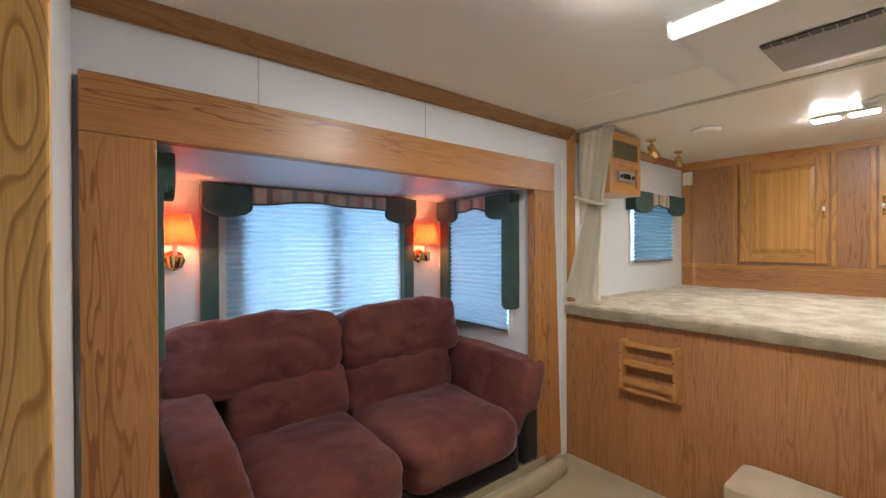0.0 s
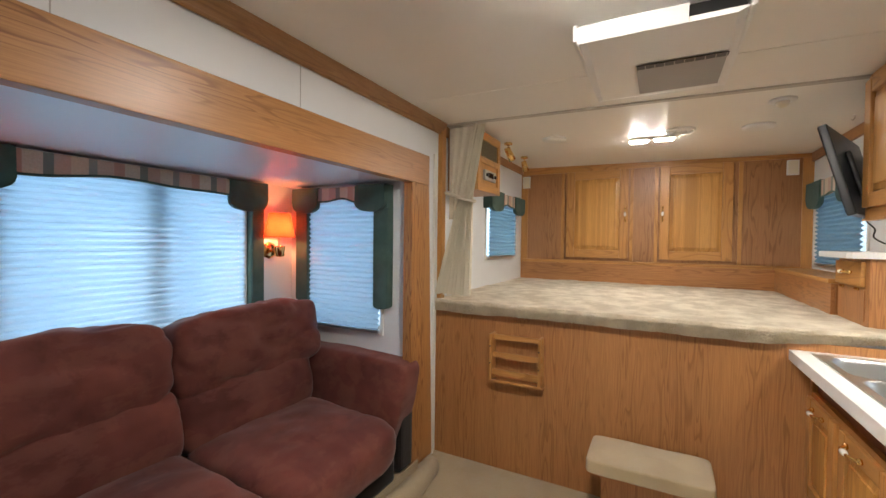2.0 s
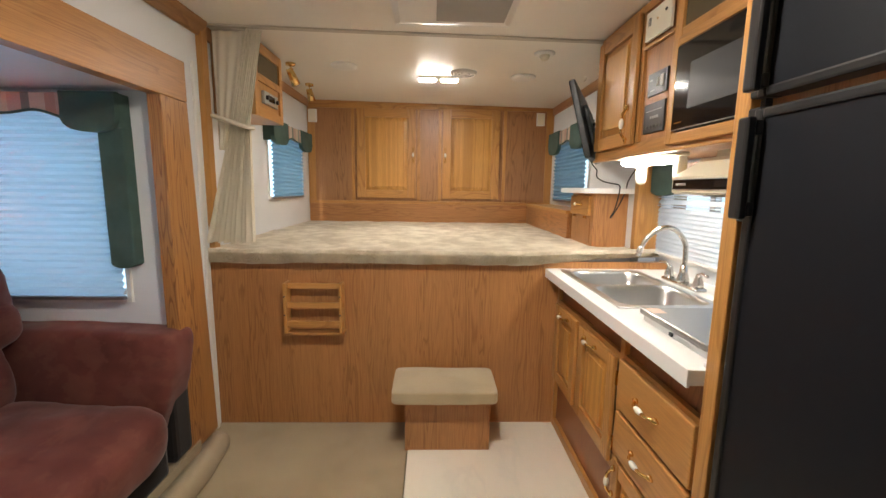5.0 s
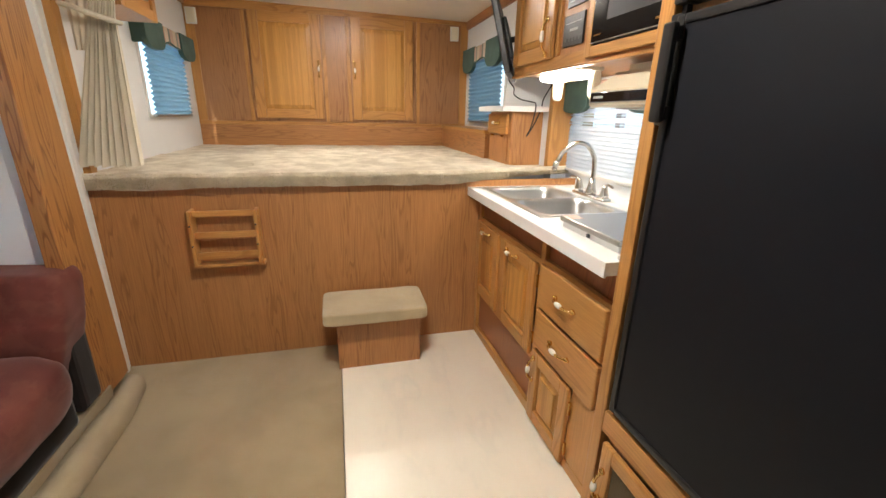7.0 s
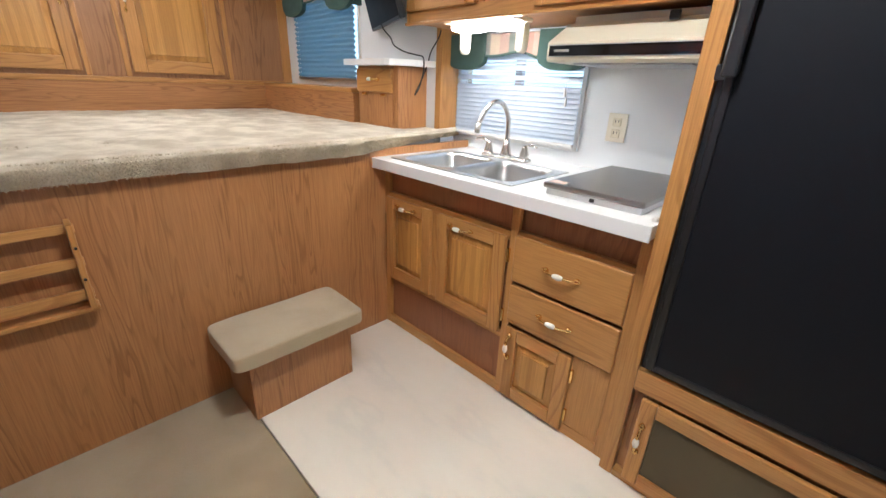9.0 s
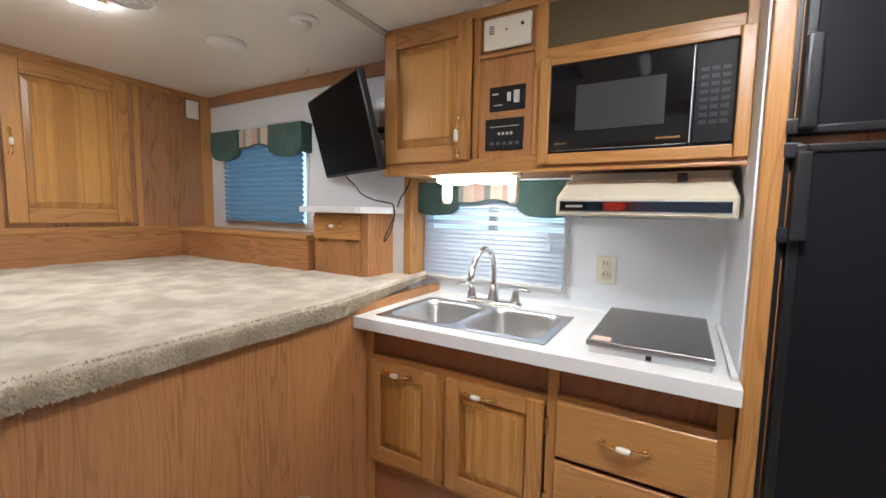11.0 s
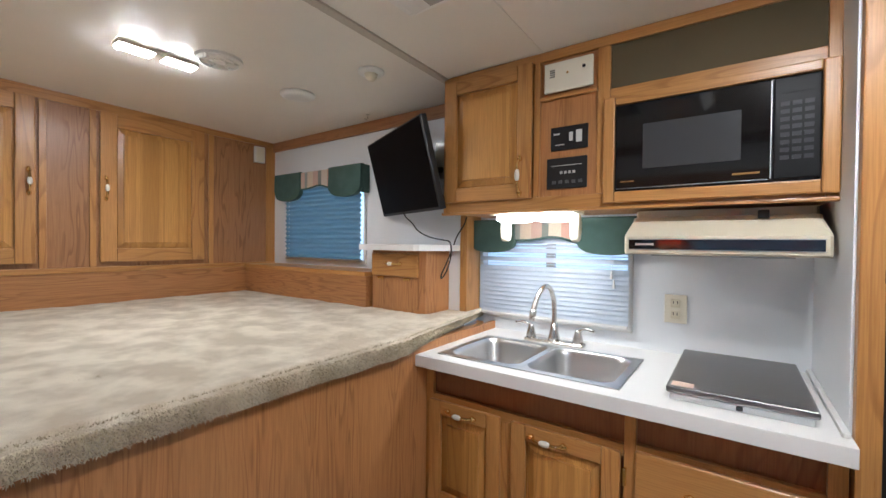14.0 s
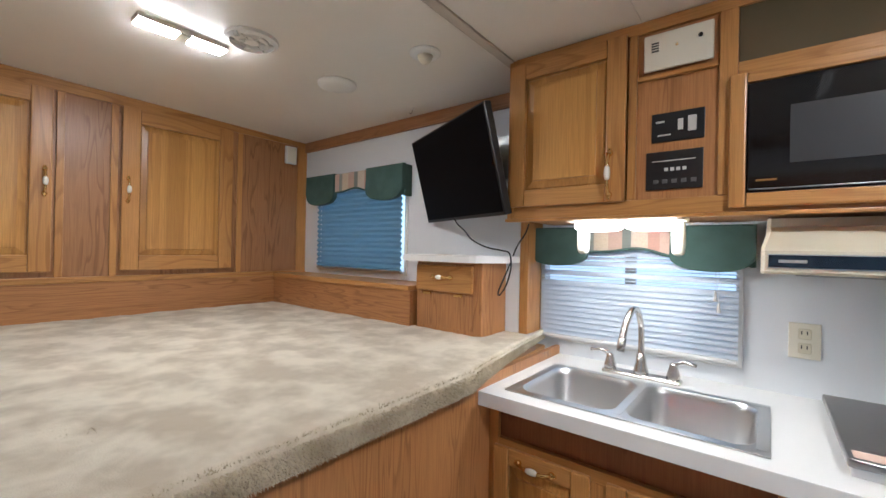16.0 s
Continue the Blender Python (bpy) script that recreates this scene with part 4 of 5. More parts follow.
part("light", rod((2.060, UP_Y + 0.013, 1.993), (2.060, UP_Y + 0.016, 1.993), 0.004), BRASS, d)
t = thing("switch_plate", (2.06, UP_Y - 0.012, 1.71), "black switch plate with pale rocker switches", "switch")
d = part("plate", box(1.988, UP_Y - 0.012, 1.712, 2.128, UP_Y - 0.004, 1.800, 0.002), BLACK, t)
part("switch_rocker", box(2.008, UP_Y - 0.004, 1.735, 2.030, UP_Y + 0.001, 1.780, 0.002), PRINT, d)
part("switch_rocker", box(2.042, UP_Y - 0.004, 1.742, 2.056, UP_Y + 0.001, 1.775, 0.002), PRINT, d)
part("legend", box(2.092, UP_Y - 0.0038, 1.770, 2.116, UP_Y - 0.0032, 1.776), PRINT, d)
part("legend", box(2.075, UP_Y - 0.0038, 1.730, 2.110, UP_Y - 0.0032, 1.734), PRINT, d)
t = thing("monitor_panel", (2.06, UP_Y - 0.012, 1.57), "black tank monitor panel with small gauges", "control panel")
d = part("plate", box(1.990, UP_Y - 0.012, 1.567, 2.142, UP_Y - 0.004, 1.683, 0.002), BLACK, t)
for k in range(4):
    part("gauge", box(2.032 + k * 0.016, UP_Y - 0.0038, 1.622, 2.042 + k * 0.016, UP_Y - 0.0030, 1.632), PRINT, d)
part("legend", box(2.008, UP_Y - 0.0038, 1.652, 2.124, UP_Y - 0.0032, 1.6545), PRINT, d)
for k in range(5):
    part("button", box(2.006 + k * 0.025, UP_Y - 0.004, 1.585, 2.020 + k * 0.025, UP_Y - 0.001, 1.597, 0.001), plain("button_grey", (0.10, 0.10, 0.10), 0.4) if k == 0 else bpy.data.materials["button_grey"], d)

# ---- cooker hood ----
t = thing("range_hood", (1.59, RIGHT, 1.33), "almond-coloured cooker hood under the cabinet", "cooker hood")
bm = bmesh.new()
pr = [(RIGHT + 0.002, 1.479), (-0.395, 1.479), (-0.390, 1.455), (-0.338, 1.450), (-0.330, 1.438), (-0.262, 1.392), (-0.250, 1.385), (-0.250, 1.332), (-0.262, 1.325), (RIGHT + 0.002, 1.325)]
ends = []
for k, x in enumerate((1.328, 1.336, 1.846, 1.854)):
    s = 0.0 if k in (1, 2) else 0.012
    ends.append([bm.verts.new((x + ((1.840 - 1.341) * 0 if z < 1.40 else (0.012 if k < 2 else -0.012)), y - (s if y > -0.4 else 0), z)) for y, z in pr])
for p, q in zip(ends, ends[1:]):
    for k in range(len(pr)):
        bm.faces.new((p[k], p[(k + 1) % len(pr)], q[(k + 1) % len(pr)], q[k]))
bm.faces.new(ends[0]), bm.faces.new(ends[-1])
part("canopy", bm, CREAM, t)
d = part("trim_band", box(1.345, -0.252, 1.343, 1.838, -0.247, 1.374, 0.001), BLACK_GLOSS, t, "black strip with silver lining")
part("lining", box(1.343, -0.2515, 1.3745, 1.840, -0.2462, 1.3765), ALU, d)
part("lining", box(1.343, -0.2515, 1.3405, 1.840, -0.2462, 1.3425), ALU, d)
part("badge", box(1.762, -0.2468, 1.3545, 1.818, -0.2462, 1.3625), VENT_GREY, d)
part("dark_window", box(1.36, -0.2468, 1.349, 1.62, -0.2463, 1.369), plain("smoked", (0.014, 0.008, 0.008), 0.15), d)
part("fan_knob", box(1.462, -0.330, 1.440, 1.490, -0.312, 1.466, 0.004), BLACK, t)
part("filter", box(1.40, -0.60, 1.319, 1.78, -0.32, 1.3245), ALU, t)

# ---- under-cabinet lamp ----
t = thing("under_cabinet_lamp", (2.22, -0.34, 1.49), "cream double lamp under the wall cabinet", "lamp")
part("housing", box(2.040, -0.425, 1.476, 2.400, -0.285, 1.4915, 0.004), IVORY, t)
for x0, x1 in ((2.058, 2.212), (2.226, 2.382)):
    part("lens", cushion((x1 - x0, 0.115, 0.036), Matrix.Translation(((x0 + x1) / 2, -0.345, 1.463)), 3.0, 8, 0.0), LENS_UNDER, t, "bright glowing lens", True)
for x in (2.068, 2.378):
    part("bracket", cushion((0.040, 0.045, 0.120), Matrix.Translation((x, -0.405, 1.425)), 4.0, 6, 0.0), IVORY, t, "", True)

# ---- outlet ----
t = thing("wall_socket", (1.74, RIGHT, 1.09), "cream double socket on the white wall", "socket")
d = part("plate", box(1.700, RIGHT + 0.0005, 1.035, 1.782, RIGHT + 0.007, 1.152, 0.003), IVORY, t)
for z in (1.070, 1.117):
    e = part("receptacle", box(1.724, RIGHT + 0.007, z - 0.017, 1.758, RIGHT + 0.010, z + 0.017, 0.004), CREAM, d)
for z in (1.070, 1.117):
    for x in (1.733, 1.747):
        part("slot", box(x, RIGHT + 0.0101, z - 0.002, x + 0.003, RIGHT + 0.0105, z + 0.009), BLACK, d)

# ---- kitchen window ----
KW = facing("y", 1, RIGHT)


def window(name, m, u0, u1, v0, v1, label, deep=0.05, mullion=None, frame_mat=None, face=0.012, half=0.02, jamb=0.022):
    """A framed window in an opening: frame, sill, panes."""
    frame_mat = frame_mat or WHITE_PLASTIC
    w = thing(name, m @ Vector(((u0 + u1) / 2, v0, 0)), label, "window", "", "structure")
    bm = bmesh.new()
    for a, b, c, e in ((u0, u0 + jamb, v0, v1), (u1 - 0.022, u1, v0, v1), (u0 + jamb, u1 - 0.022, v0, v0 + 0.022), (u0 + jamb, u1 - 0.022, v1 - 0.022, v1)):
        box(a, c, -deep, b, e, face, 0.003, bm, 0, 2, m)
    part("window_frame", bm, frame_mat, w)
    edges = [u0 + jamb] + ([mullion - half, mullion + half] if mullion else []) + [u1 - 0.022]
    if mullion:
        part("mullion", box(mullion - half, v0 + 0.022, -deep, mullion + half, v1 - 0.022, -0.018, 0.002, None, 0, 2, m), ALU, w)
    for k in range(0, len(edges), 2):
        g = part("pane", box(edges[k], v0 + 0.022, -deep + 0.010, edges[k + 1], v1 - 0.022, -deep + 0.014, 0, None, 0, 1, m), GLASS, w)
        g.visible_shadow = False
    return w


w = window("window_1", KW, 1.905, 2.675, 0.970, 1.455, "sliding window with a white slatted blind over the sink", mullion=2.29)
t = thing("slatted_blind", (2.28, RIGHT, 1.0), "white slatted blind with a few uneven slats", "blind")
part("head_rail", box(1.915, RIGHT + 0.014, 1.415, 2.660, RIGHT + 0.042, 1.442, 0.003), WHITE_PLASTIC, t)
slat_mesh = None
for k in range(18):
    z = 1.012 + k * 0.0222
    tilt = {11: 6, 13: 4, 15: 30}.get(k, 64)
    if slat_mesh is None:
        bm = bmesh.new()
        rows = [[bm.verts.new((x, -0.0125 + 0.025 * s / 4, 0.0022 * math.sin(math.pi * s / 4) + dz)) for x in (-0.37, -0.12, 0.12, 0.37)] for dz in (0.0, 0.0007) for s in range(5)]
        for a in (rows[:5], rows[5:]):
            for p, q in zip(a, a[1:]):
                for s in range(3):
                    bm.faces.new((p[s], p[s + 1], q[s + 1], q[s]))
        ob = part("slat", bm, SLAT, t)
        slat_mesh = ob.data
        slat_mesh.transform(Matrix.Translation(PLACES[t.name]))
    else:
        ob = new("slat", slat_mesh)
        ob.parent = t
    ob.location = Vector((2.287, RIGHT + 0.028, z)) - PLACES[t.name]
    ob.rotation_euler = (radians(-tilt), 0, radians(0.0))
part("bottom_rail", box(1.918, RIGHT + 0.018, 0.988, 2.656, RIGHT + 0.040, 1.002, 0.003), WHITE_PLASTIC, t)
for x in (1.975, 1.985):
    part("cord", rod((x, RIGHT + 0.046, 1.42), (x, RIGHT + 0.046, 1.20 + (x - 1.975) * 4), 0.0012), WHITE_PLASTIC, t)
    part("tassel", rod((x, RIGHT + 0.046, 1.20 + (x - 1.975) * 4), (x, RIGHT + 0.046, 1.165 + (x - 1.975) * 4), 0.004, 0.007), WHITE_PLASTIC, t)
t = thing("window_valance", (2.3, RIGHT, 1.4), "green scalloped valance with a striped middle", "valance", "valances")
valance(KW, 1.870, 2.700, 1.478, 1.310, 1.375, 0.26, 0.075, t, 0)

# ---- loft windows ----
LR = facing("y", 1, LOFT_RIGHT)
window("window_2", LR, 3.405, 4.235, 1.220, 1.775, "small loft window with a pleated blind", mullion=None)
t = thing("pleated_blind", (3.8, LOFT_RIGHT, 1.23), "grey-green pleated blind, drawn down", "blind", "pleated blinds")
pleated(LR, 3.43, 4.21, 1.245, 1.74, 0.020, BLIND_GREEN, t)
t = thing("window_valance", (3.8, LOFT_RIGHT, 1.7), "green scalloped valance with a striped middle", "valance", "valances")
valance(LR, 3.385, 4.285, 1.835, 1.640, 1.715, 0.30, 0.075, t, 0)
LL = facing("y", -1, LEFT)
window("window_3", LL, 3.40, 4.16, 1.232, 1.775, "small loft window with a pleated blind")
t = thing("pleated_blind", (3.8, LEFT, 1.24), "grey-green pleated blind, drawn down", "blind", "pleated blinds")
pleated(LL, 3.43, 4.13, 1.250, 1.74, 0.020, BLIND_GREEN, t)
t = thing("window_valance", (3.8, LEFT, 1.7), "green scalloped valance with a striped middle", "valance", "valances")
valance(LL, 3.36, 4.28, 1.800, 1.630, 1.69, 0.30, 0.075, t, 0)

# ---- slide-out windows ----
SB = facing("y", -1, SLY)
# Jamb widened to stand in for the frame's slanting shadow on the blind.
window("window_4", SB, 0.685, 1.875, 0.845, 1.675, "wide window behind the sofa with a pleated blind", mullion=1.37, half=0.042, jamb=0.14)
t = thing("pleated_blind", (1.28, SLY, 0.9), "white pleated blind, drawn down behind the sofa", "blind", "pleated blinds")
pleated(SB, 0.725, 1.845, 0.875, 1.655, 0.020, BLIND, t)
t = thing("window_valance", (1.3, SLY, 0.9), "dark green padded valance with a striped swag", "valance", "valances")
valance(SB, 0.600, 1.965, 1.712, 1.535, 1.625, 0.25, 0.085, t, 0, 0.085, 0.86)
for name, at, sign, leg_side in (("window_5", SL1, -1, "a"), ("window_6", SL0, 1, "b")):
    SM = facing("x", sign, at)
    window(name, SM, 1.945, 2.56, 0.805, 1.675, "narrow slide-out window with a pleated blind")
    t = thing("pleated_blind", (at, 2.26, 0.9), "white pleated blind, drawn down in the narrow window", "blind", "pleated blinds")
    pleated(SM, 1.962, 2.53, 0.836, 1.655, 0.020, BLIND, t)
    t = thing("window_valance", (at, 2.26, 1.0), "dark green padded valance with upholstered legs", "valance", "valances")
    valance(SM, 1.885, 2.625, 1.700, 1.540, 1.61, 0.22, 0.085, t, 1, 0.105, 0.97)

# ---- television ----
t = thing("television", (2.95, -0.47, 1.75), "black flat television tilted on a wall arm", "television")
across = Vector((-0.633, 0.306, -0.005)).normalized()
face = across.cross(Vector((0.019, 0.107, 0.397))).normalized()
tv = Matrix.Translation((2.935, -0.310, 1.705)) @ Matrix((across, face.cross(across), face)).transposed().to_4x4()
part("casing", box(-0.352, -0.208, -0.032, 0.352, 0.208, 0.0, 0.006, None, 0, 2, tv), BLACK, t)
part("screen", box(-0.343, -0.194, 0.0002, 0.343, 0.200, 0.002, 0.0006, None, 0, 1, tv), SCREEN, t, "dark glossy screen")
part("back_box", box(-0.16, -0.12, -0.055, 0.16, 0.10, -0.032, 0.008, None, 0, 2, tv), BLACK, t)
part("wall_arm", rod(tv @ Vector((0, 0, -0.05)), (2.83, LOFT_RIGHT + 0.004, 1.75), 0.016), BLACK, t)
part("wall_plate", box(2.75, LOFT_RIGHT + 0.0005, 1.70, 2.87, LOFT_RIGHT + 0.014, 1.90, 0.003), ALU, t)
t = thing("power_cable", (2.8, -0.5, 1.37), "thin black cable looped over the cabinet top", "cable")
bm = tube(smooth_line([(2.960, -0.375, 1.52), (2.950, -0.385, 1.49), (2.915, -0.40, 1.455), (2.86, -0.38, 1.415), (2.80, -0.40, 1.385), (2.75, -0.44, 1.372), (2.72, -0.46, 1.36), (2.705, -0.45, 1.30), (2.72, -0.44, 1.225), (2.745, -0.43, 1.18), (2.765, -0.45, 1.19), (2.755, -0.48, 1.25), (2.73, -0.50, 1.33), (2.705, -0.50, 1.39), (2.675, -0.52, 1.45), (2.665, -0.53, 1.491)], 6), 0.0035)
part("cord", bm, RUBBER, t, "", True)

# ---- fridge ----
FO = -0.062
t = thing("fridge_cabinet", (0.95, RIGHT, 0), "tall oak cabinet built round the fridge", "cabinet")
part("side_panel", box(1.296, RIGHT + 0.001, 0.9088, 1.317, FO - 0.040, RT, 0.002), WHITE_WALL, t, "white side panel over the worktop")
bm = bmesh.new()
box(1.268, FO - 0.035, 0, 1.3125, FO, 2.10, 0.004, bm, 0)
box(0.560, FO - 0.035, 0, 0.622, FO, 2.10, 0.004, bm, 0)
box(0.6225, FO - 0.035, 0.375, 1.2675, FO - 0.001, 0.449, 0.003, bm, 1)
box(0.6225, FO - 0.035, 0.0, 1.2675, FO - 0.001, 0.030, 0.003, bm, 1)
box(0.6225, FO - 0.035, 1.90, 1.2675, FO - 0.001, 2.10, 0.003, bm, 1)
part("face_frame", bm, [OAK[2], OAK[0]], t)
part("body", box(0.562, RIGHT + 0.001, 0.001, 1.295, FO - 0.036, 2.085), OAK_PANEL[2], t)
bm = bmesh.new()
for x0, x1, z0, z1, i in ((1.185, 1.232, 0.038, 0.368, 0), (0.640, 0.687, 0.038, 0.368, 0), (0.6872, 1.1848, 0.038, 0.085, 1), (0.6872, 1.1848, 0.321, 0.368, 1)):
    box(x0, FO + 0.0002, z0, x1, FO + 0.018, z1, 0.005, bm, i)
d = part("grille_door", bm, [OAK[2], OAK[0]], t)
part("mesh_panel", box(0.680, FO + 0.0004, 0.078, 1.192, FO + 0.008, 0.328), MESH, d, "brown mesh panel")
handle(facing("y", 1, FO + 0.018), 1.210, 0.225, True, d, 0.09)
FD = FO - 0.030
t = thing("refrigerator", (0.94, FO, 0.43), "black two-door fridge with edge handles in an oak surround", "fridge")
bm = bmesh.new()
for x0, x1, z0, z1 in ((1.254, 1.2675, 0.450, 1.899), (0.6225, 0.637, 0.450, 1.899), (0.637, 1.254, 0.450, 0.464), (0.637, 1.254, 1.884, 1.899)):
    box(x0, FD - 0.03, z0, x1, FD + 0.010, z1, 0.003, bm)
part("trim_frame", bm, BLACK, t)
for z0, z1, h0, h1 in ((0.468, 1.503, 1.285, 1.480), (1.525, 1.882, 1.540, 1.735)):
    d = part("door", box(0.655, FD - 0.015, z0 + 0.014, 1.236, FD + 0.028, z1 - 0.014), FRIDGE, t, "finely textured black door panel")
    for a, c, e, g in ((0.642, 0.662, z0, z1), (1.228, 1.250, z0, z1), (0.6622, 1.2278, z0, z0 + 0.020), (0.6622, 1.2278, z1 - 0.020, z1)):
        part("rim", box(a, FD - 0.02, e, c, FD + 0.034, g, 0.005), BLACK, d)
    bm = box(1.222, FD + 0.030, h0, 1.250, FD + 0.046, h0 + 0.030, 0.005)
    box(1.222, FD + 0.030, h1 - 0.030, 1.250, FD + 0.046, h1, 0.005, bm)
    box(1.220, FD + 0.046, h0 - 0.006, 1.252, FD + 0.066, h1 + 0.006, 0.008, bm, 0, 3)
    part("handle", bm, BLACK, d, "black edge handle")
for z in (1.29, 1.49, 1.545):
    part("latch", box(1.240, FD + 0.001, z - 0.018, 1.274, FD + 0.030, z + 0.018, 0.004), BLACK, t)

# ---- step stool ----
t = thing("step_box", (2.43, 0.54, 0), "oak-grain box step with a carpeted top against the panel", "step")
part("body", box(2.324, 0.297, 0.0, PANEL - 0.001, 0.729, 0.290, 0.002), OAK_PANEL[2], t)
part("carpet_top", cushion((0.300, 0.528, 0.066), Matrix.Translation((2.400, 0.530, 0.320)), 13.0, 20, 0.0025, 3.0), STEP_CARPET, t, "padded beige carpet top")

# ---- magazine rack ----
t = thing("magazine_rack", (2.54, 1.26, 0.55), "small oak magazine rack fixed to the panel", "rack")
for y in (1.082, 1.372):
    part("side", box(2.498, y - 0.008, 0.560, PANEL - 0.0005, y + 0.008, 0.830, 0.004), OAK[2], t)
for z0, z1, dx in ((0.795, 0.825, 0.036), (0.690, 0.722, 0.045), (0.588, 0.622, 0.055)):
    part("slat", box(PANEL - dx - 0.012, 1.070, z0, PANEL - dx, 1.384, z1, 0.004), OAK[1], t)
part("base", box(PANEL - 0.062, 1.066, 0.542, PANEL - 0.0005, 1.388, 0.558, 0.004), OAK[1], t)
for y in (1.082, 1.372):
    for z in (0.76, 0.66):
        part("pin", rod((2.49, y, z), (2.515, y, z), 0.004), BLACK, t)

# ---- air conditioner and ceiling fittings ----
t = thing("ceiling_air_conditioner", (2.12, 0.53, 2.03), "off-white ceiling air conditioner shroud with vents", "air conditioner")
AC0, AC1, AY0, AY1, AZ = 1.690, 2.390, 0.275, 0.765, 2.046
bm = bmesh.new()
outer = [(AC0, AY0), (AC0, AY1), (AC1, AY1 + 0.02), (AC1, AY0 - 0.02)]
low = [bm.verts.new((x - (0.0 if k < 2 else 0.08), y + (-0.035 if y > 0.5 else 0.035), AZ)) for k, (x, y) in enumerate(outer)]
lip_ = [bm.verts.new((x - (0.0 if k < 2 else 0.03), y + (-0.008 if y > 0.5 else 0.008), AZ + 0.012)) for k, (x, y) in enumerate(outer)]
inn = [bm.verts.new((x - (0.0 if k < 2 else 0.03), y + (-0.008 if y > 0.5 else 0.008), AZ + 0.016)) for k, (x, y) in enumerate(outer)]
for p, q in ((low, lip_), (lip_, inn)):
    for k in range(4):
        bm.faces.new((p[k], p[(k + 1) % 4], q[(k + 1) % 4], q[k]))
bm.faces.new(low)
bm.faces.new(inn)
part("shroud", bm, WHITE_PLASTIC, t)
for y0, y1 in ((AY0 - 0.012, AY0 + 0.004), (AY1 - 0.004, AY1 + 0.012)):
    part("side_wall", box(AC0, y0, AZ + 0.012, AC1 - 0.01, y1, ROOF + 0.003, 0.006), WHITE_PLASTIC, t)
part("front_wall", box(AC1 - 0.03, AY0, AZ + 0.012, AC1 - 0.01, AY1, ROOF + 0.003, 0.006), WHITE_PLASTIC, t)
part("rear_lip", plate([(AC0, AZ), (AC0 - 0.006, AZ + 0.004), (AC0 - 0.042, AZ + 0.034), (AC0 - 0.040, AZ + 0.038), (AC0 - 0.002, AZ + 0.010)], Matrix(((1, 0, 0, 0), (0, 0, 1, AY0 + 0.16), (0, 1, 0, 0), (0, 0, 0, 1))), AY1 - AY0 - 0.165, None, 0), WHITE_PLASTIC, t)
part("rear_wall", box(AC0 + 0.012, AY0 + 0.16, AZ + 0.017, AC0 + 0.02, AY1 - 0.01, ROOF + 0.001), WHITE_PLASTIC, t)
part("rear_opening", box(AC0 + 0.022, AY0 + 0.01, AZ + 0.017, AC0 + 0.03, AY0 + 0.158, ROOF - 0.003), BLACK, t, "dark open air duct")
d = part("filter_cover", box(1.992, 0.302, AZ - 0.006, 2.272, 0.592, AZ - 0.0045, 0.0005), VENT_GREY, t, "grey filter panel")
part("slot", box(1.955, 0.299, AZ - 0.0062, 1.9915, 0.590, AZ - 0.0045), BLACK, d)
for k in range(9):
    part("louvre", box(1.957, 0.303 + k * 0.032, AZ - 0.0078, 1.990, 0.306 + k * 0.032, AZ - 0.0063), VENT_GREY, d)


def ceiling_lamp(x, y, label, lens=LENS):
    R = roof(y)
    t = thing("ceiling_lamp", (x, y, R), label, "lamp", "ceiling lamps")
    part("base", box(x - 0.030, y - 0.134, R - 0.013, x + 0.030, y + 0.134, R - 0.0005, 0.003), IVORY, t)
    for s in (-1, 1):
        part("lens", box(x - 0.031, y + s * 0.078 - 0.058, R - 0.025, x + 0.031, y + s * 0.078 + 0.058, R - 0.0125, 0.006), lens, t, "bright ribbed lens")
    # Rims are added, to keep sideways glare off the nearby ceiling.
    for s in (-1, 1):
        part("rim", box(x + s * 0.0330 - 0.0013, y - 0.1405, R - 0.0185, x + s * 0.0330 + 0.0013, y + 0.1405, R - 0.0003, 0.0005), IVORY, t)
        part("rim", box(x - 0.0315, y + s * 0.1390 - 0.0013, R - 0.0185, x + 0.0315, y + s * 0.1390 + 0.0013, R - 0.0003, 0.0005), IVORY, t)
    part("divider", box(x - 0.031, y - 0.0185, R - 0.023, x + 0.031, y + 0.0185, R - 0.0122, 0.003), IVORY, t)


ceiling_lamp(3.455, 0.567, "lit double ceiling lamp over the bed", LENS_LOFT)
ceiling_lamp(1.32, 0.66, "lit double ceiling lamp over the kitchen floor")
t = thing("ceiling_vent", (3.300, 0.399, roof(0.415)), "round white ceiling vent with a knob", "vent")
R = roof(0.415)
V = Matrix.Translation((3.300, 0.399, 0))
part("dish", turned([(0.090, R - 0.0005), (0.088, R - 0.012), (0.074, R - 0.017), (0.070, R - 0.007), (0.058, R - 0.007), (0.055, R - 0.014), (0.043, R - 0.014), (0.040, R - 0.007), (0.028, R - 0.007), (0.024, R - 0.014), (0.004, R - 0.015)], V, None, 0, 32), WHITE_PLASTIC, t)
for k in range(6):
    a = math.pi * k / 3
    part("spoke", box(0.022, -0.002, R - 0.0155, 0.074, 0.002, R - 0.0075, 0, None, 0, 1, V @ Matrix.Rotation(a, 4, "Z")), WHITE_PLASTIC, t)
part("knob", rod((3.268, 0.470, R - 0.003), (3.262, 0.474, R - 0.034), 0.008, 0.006), WHITE_PLASTIC, t)
R = roof(-0.029)
t = thing("smoke_alarm", (2.850, -0.029, R), "small round white ceiling alarm with a yellowed nozzle", "alarm")
part("plate", turned([(0.058, R - 0.0005), (0.058, R - 0.008), (0.045, R - 0.014)], Matrix.Translation((2.850, -0.029, 0)), None, 0, 28), WHITE_PLASTIC, t, "", True)
